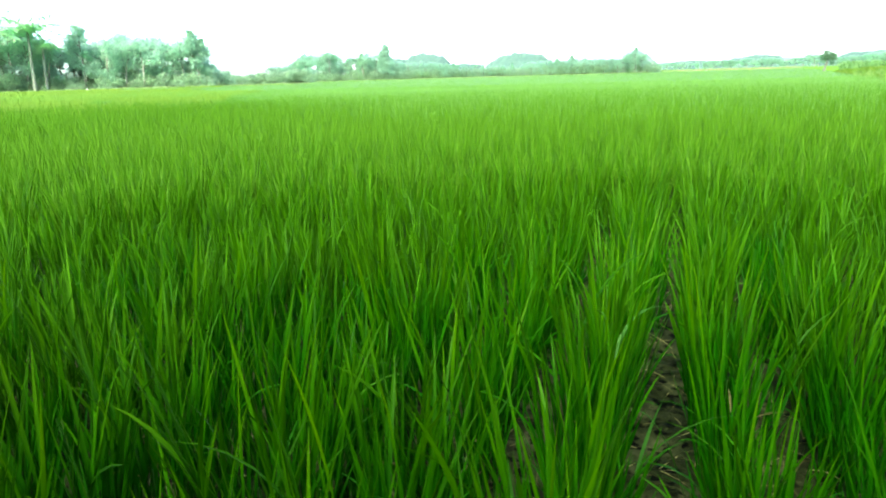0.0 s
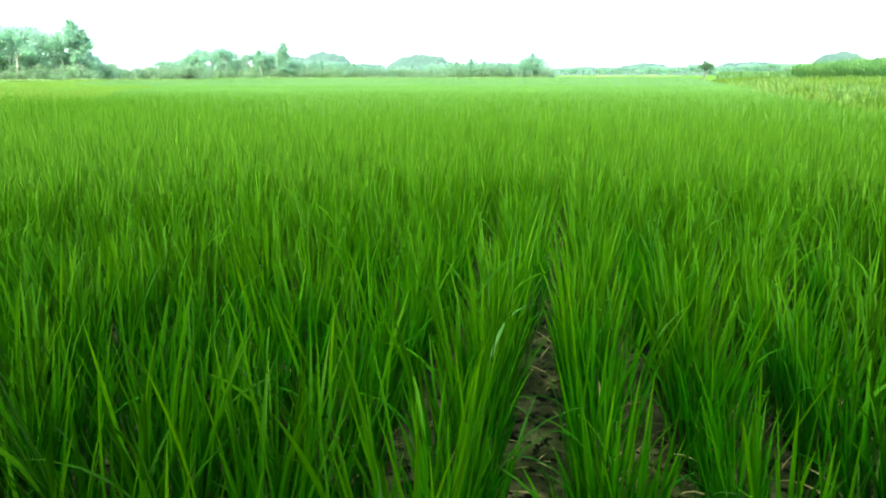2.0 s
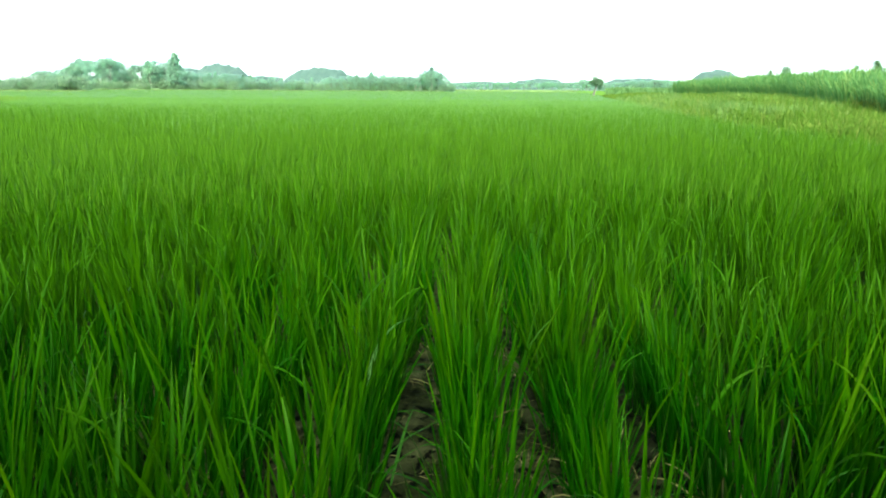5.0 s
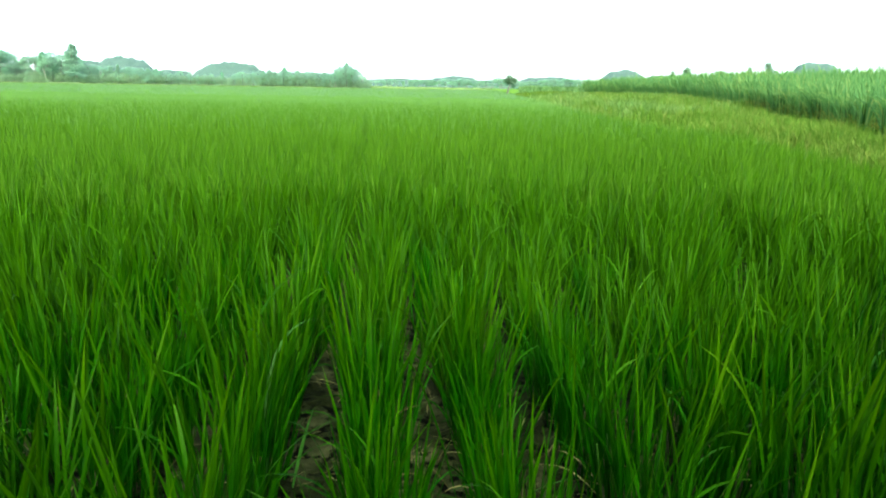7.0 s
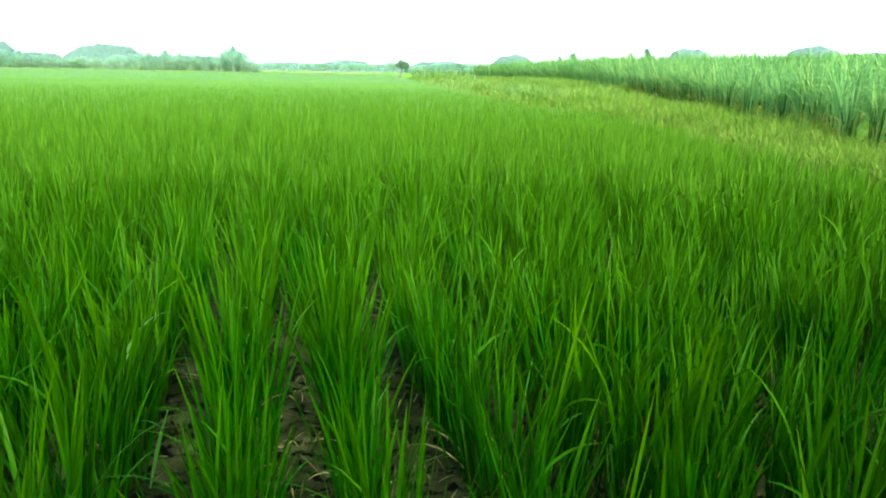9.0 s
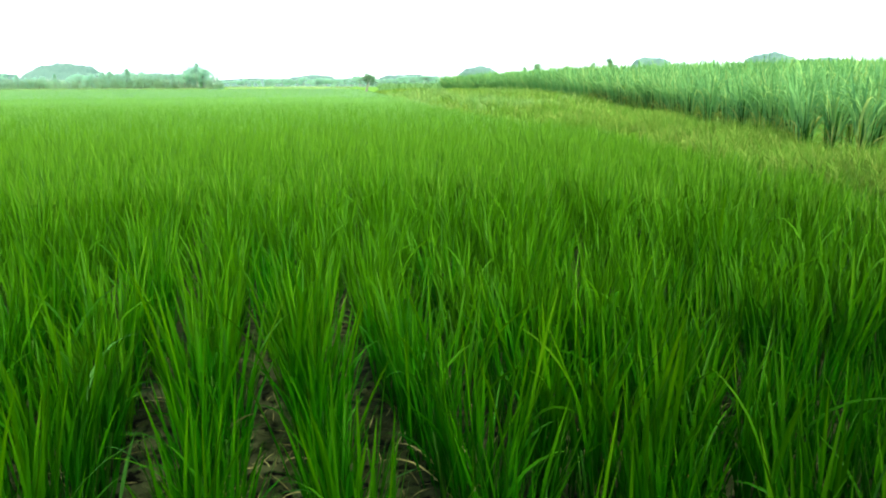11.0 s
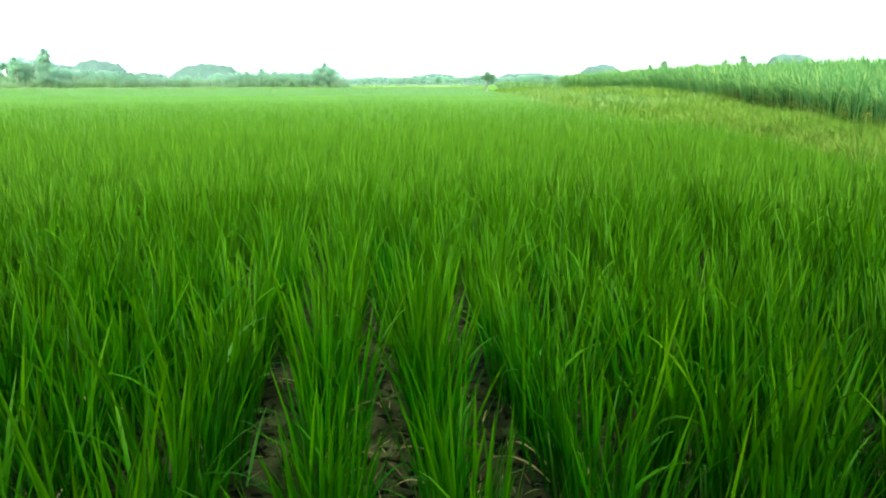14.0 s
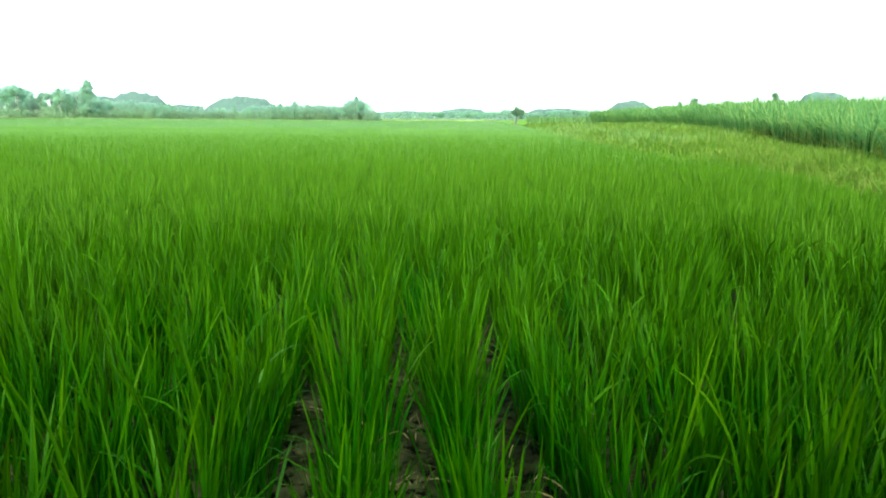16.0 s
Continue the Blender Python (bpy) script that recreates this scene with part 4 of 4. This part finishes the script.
# ---------------------------------------------------------------- ripe field beyond the near paddy
def build_ripe_field():
    mat = leaf_material("ripe_rice", [(0.0, (0.12, 0.23, 0.07)), (0.5, (0.18, 0.29, 0.10)), (1.0, (0.26, 0.34, 0.14))], 0.7, 0.2, 0.1, 1.2, 0.03, 0.5)
    n = 17000
    az, r = np.radians(rng.uniform(-8.4, 1.6, n)), rng.uniform(225, 420, n)
    b = np.stack([r * np.sin(az), r * np.cos(az), np.full(n, 0.2)], -1)
    v = blades(b, rng.uniform(0, 6.28, n), rng.uniform(0.1, 0.5, n), 0.6, rng.uniform(0.4, 0.75, n), 0.32, 2, False, rng.normal(0, 0.6, n), waist=1.0)
    tagged(new("ripe_field", mesh_of("ripe_field", *v, mat)), "pale yellow ripening field beyond the green rice", "crop", kind="stuff")


build_ripe_field()


# ---------------------------------------------------------------- distant hills
def wooded_hill(az, el, half, r, seed, depth=120.0):
    """A wooded hill: bearing, skyline height and half width in degrees, distance."""
    height, wide = r * math.tan(radians(el)) + 1.1, r * math.tan(radians(half))
    u, v = np.meshgrid(np.linspace(-1, 1, 150), np.linspace(-1, 1, 22))
    fall = np.clip(1 - u**6, 0, 1) * (0.6 + 0.4 * np.clip(1 - u**2, 0, 1)) * np.clip(1 - v**2, 0, 1)
    z = height * fall
    for k in np.ndindex(z.shape):
        p = (u[k] * wide, v[k] * depth, seed * 9.7)
        z[k] += fall[k] ** 0.3 * (height * 0.14 * noise.noise((p[0] * 0.03, p[1] * 0.03, p[2])) + min(2.6, height * 0.13) * noise.noise((p[0] * 0.11, p[1] * 0.11, p[2])) + min(1.5, height * 0.07) * noise.noise((p[0] * 0.27, p[1] * 0.27, p[2])))
    a = radians(az)
    X, Y = u * wide, r + v * depth
    verts = np.stack([X * math.cos(a) + Y * math.sin(a), -X * math.sin(a) + Y * math.cos(a), z - 0.5], -1).reshape(-1, 3)
    rows, cols = z.shape
    i, j = np.meshgrid(np.arange(rows - 1), np.arange(cols - 1), indexing="ij")
    q = i * cols + j
    tris = np.concatenate([np.stack([q, q + 1, q + cols + 1], -1).reshape(-1, 3), np.stack([q, q + cols + 1, q + cols], -1).reshape(-1, 3)])
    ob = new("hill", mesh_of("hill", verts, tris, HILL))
    tagged(ob, "distant wooded hill with humid haze in its colour and glow", "hill", "hills on the horizon", kind="structure")


def build_hills():
    for n, (az, el, half, r) in enumerate(((-19.0, 1.42, 3.0, 700), (-26.5, 1.5, 2.4, 640), (-29.4, 1.2, 2.6, 660), (-23.4, 0.72, 2.2, 690), (-13, 0.7, 4, 650), (-5, 0.42, 6, 900), (-1.4, 0.68, 2.6, 800), (3, 0.45, 6, 950), (6.3, 0.74, 3.2, 820), (12.0, 1.22, 2.1, 760), (16, 0.95, 4, 900), (25.7, 1.95, 2.3, 560), (33.9, 2.03, 2.7, 600), (37.5, 1.8, 2.6, 620), (44, 1.7, 5, 700))):
        wooded_hill(az, el + 0.15, half, r, n)


build_hills()


# ---------------------------------------------------------------- litter on the mud
def build_litter():
    n = 4200
    x, y = rng.uniform(-3.2, 3.2, n), rng.uniform(1.3, 5.0, n)
    z = np.array([0.022 * noise.noise((a * 4, b * 4, 0)) + 0.014 * noise.noise((a * 15, b * 15, 3)) for a, b in zip(x, y)])
    v = blades(np.stack([x, y, z - 0.006], -1), rng.uniform(0, 6.28, n), rng.uniform(0.9, 1.4, n), rng.uniform(0.1, 0.9, n), rng.uniform(0.025, 0.11, n), rng.uniform(0.0015, 0.0045, n), 4, False, rng.normal(0, 0.5, n))
    tagged(new("straw_litter", mesh_of("straw_litter", *v, STRAW)), "bits of dead straw lying on the mud", "litter", kind="stuff")


build_litter()


def leaf_litter_material():
    m, nodes, links, bsdf = material("fallen_leaf")
    tex = noise_node(nodes, links, 60.0, 5)
    tone = ramp(nodes, [(0.3, (0.22, 0.085, 0.025)), (0.7, (0.42, 0.19, 0.06))])
    links.new(tex.outputs["Fac"], tone.inputs[0])
    links.new(tone.outputs[0], bsdf.inputs["Base Color"])
    bsdf.inputs["Roughness"].default_value = 0.6
    return m


FALLEN = leaf_litter_material()


def fallen_leaf(x, y, size, turn):
    """A curled oval leaf with a midrib fold."""
    u, v = np.meshgrid(np.linspace(-1, 1, 11), np.linspace(-1, 1, 7))
    w = np.sqrt(np.clip(1 - u**2, 0.0, 1)) * 0.42
    X, Y = u * size, v * w * size
    Z = size * (0.22 * u**2 + 0.5 * np.abs(v * w) + 0.05 * np.sin(5 * u + 2 * v)) + 0.012
    cols = 11
    i, j = np.meshgrid(np.arange(6), np.arange(10), indexing="ij")
    q = i * cols + j
    tris = np.concatenate([np.stack([q, q + 1, q + cols + 1], -1).reshape(-1, 3), np.stack([q, q + cols + 1, q + cols], -1).reshape(-1, 3)])
    ob = new("fallen_leaf", mesh_of("fallen_leaf", np.stack([X, Y, Z], -1).reshape(-1, 3), tris, FALLEN))
    ob.matrix_basis = pose(x, y, 0.0, 0, 0, turn)
    tagged(ob, "curled orange-brown fallen leaf on the mud", "fallen leaf", "fallen leaves")


fallen_leaf(1.07, 1.61, 0.045, 70)
fallen_leaf(1.44, 2.3, 0.04, 20)


def white_sack():
    """A filled sack with a tied neck, at the foot of the trees."""
    v, f = tube([(0, 0, 0.0), (0, 0, 0.12), (0.02, 0, 0.4), (0.03, 0.02, 0.62), (0.05, 0.02, 0.72), (0.06, 0.03, 0.84)], (0.18, 0.32, 0.36, 0.26, 0.09, 0.13), 12)
    m, nodes, links, bsdf = material("woven_sack")
    tex = noise_node(nodes, links, 9.0, 5)
    tone = ramp(nodes, [(0.3, (0.62, 0.62, 0.58)), (0.7, (0.8, 0.8, 0.77))])
    links.new(tex.outputs["Fac"], tone.inputs[0])
    links.new(tone.outputs[0], bsdf.inputs["Base Color"])
    bsdf.inputs["Roughness"].default_value = 0.7
    ob = new("sack", mesh_of("sack", v, f, m))
    a = radians(-52.1)
    ob.matrix_basis = pose(119 * math.sin(a), 119 * math.cos(a), 0.0) @ Matrix.Scale(0.75, 4)
    tagged(ob, "small white sack standing before the trees", "sack")


white_sack()
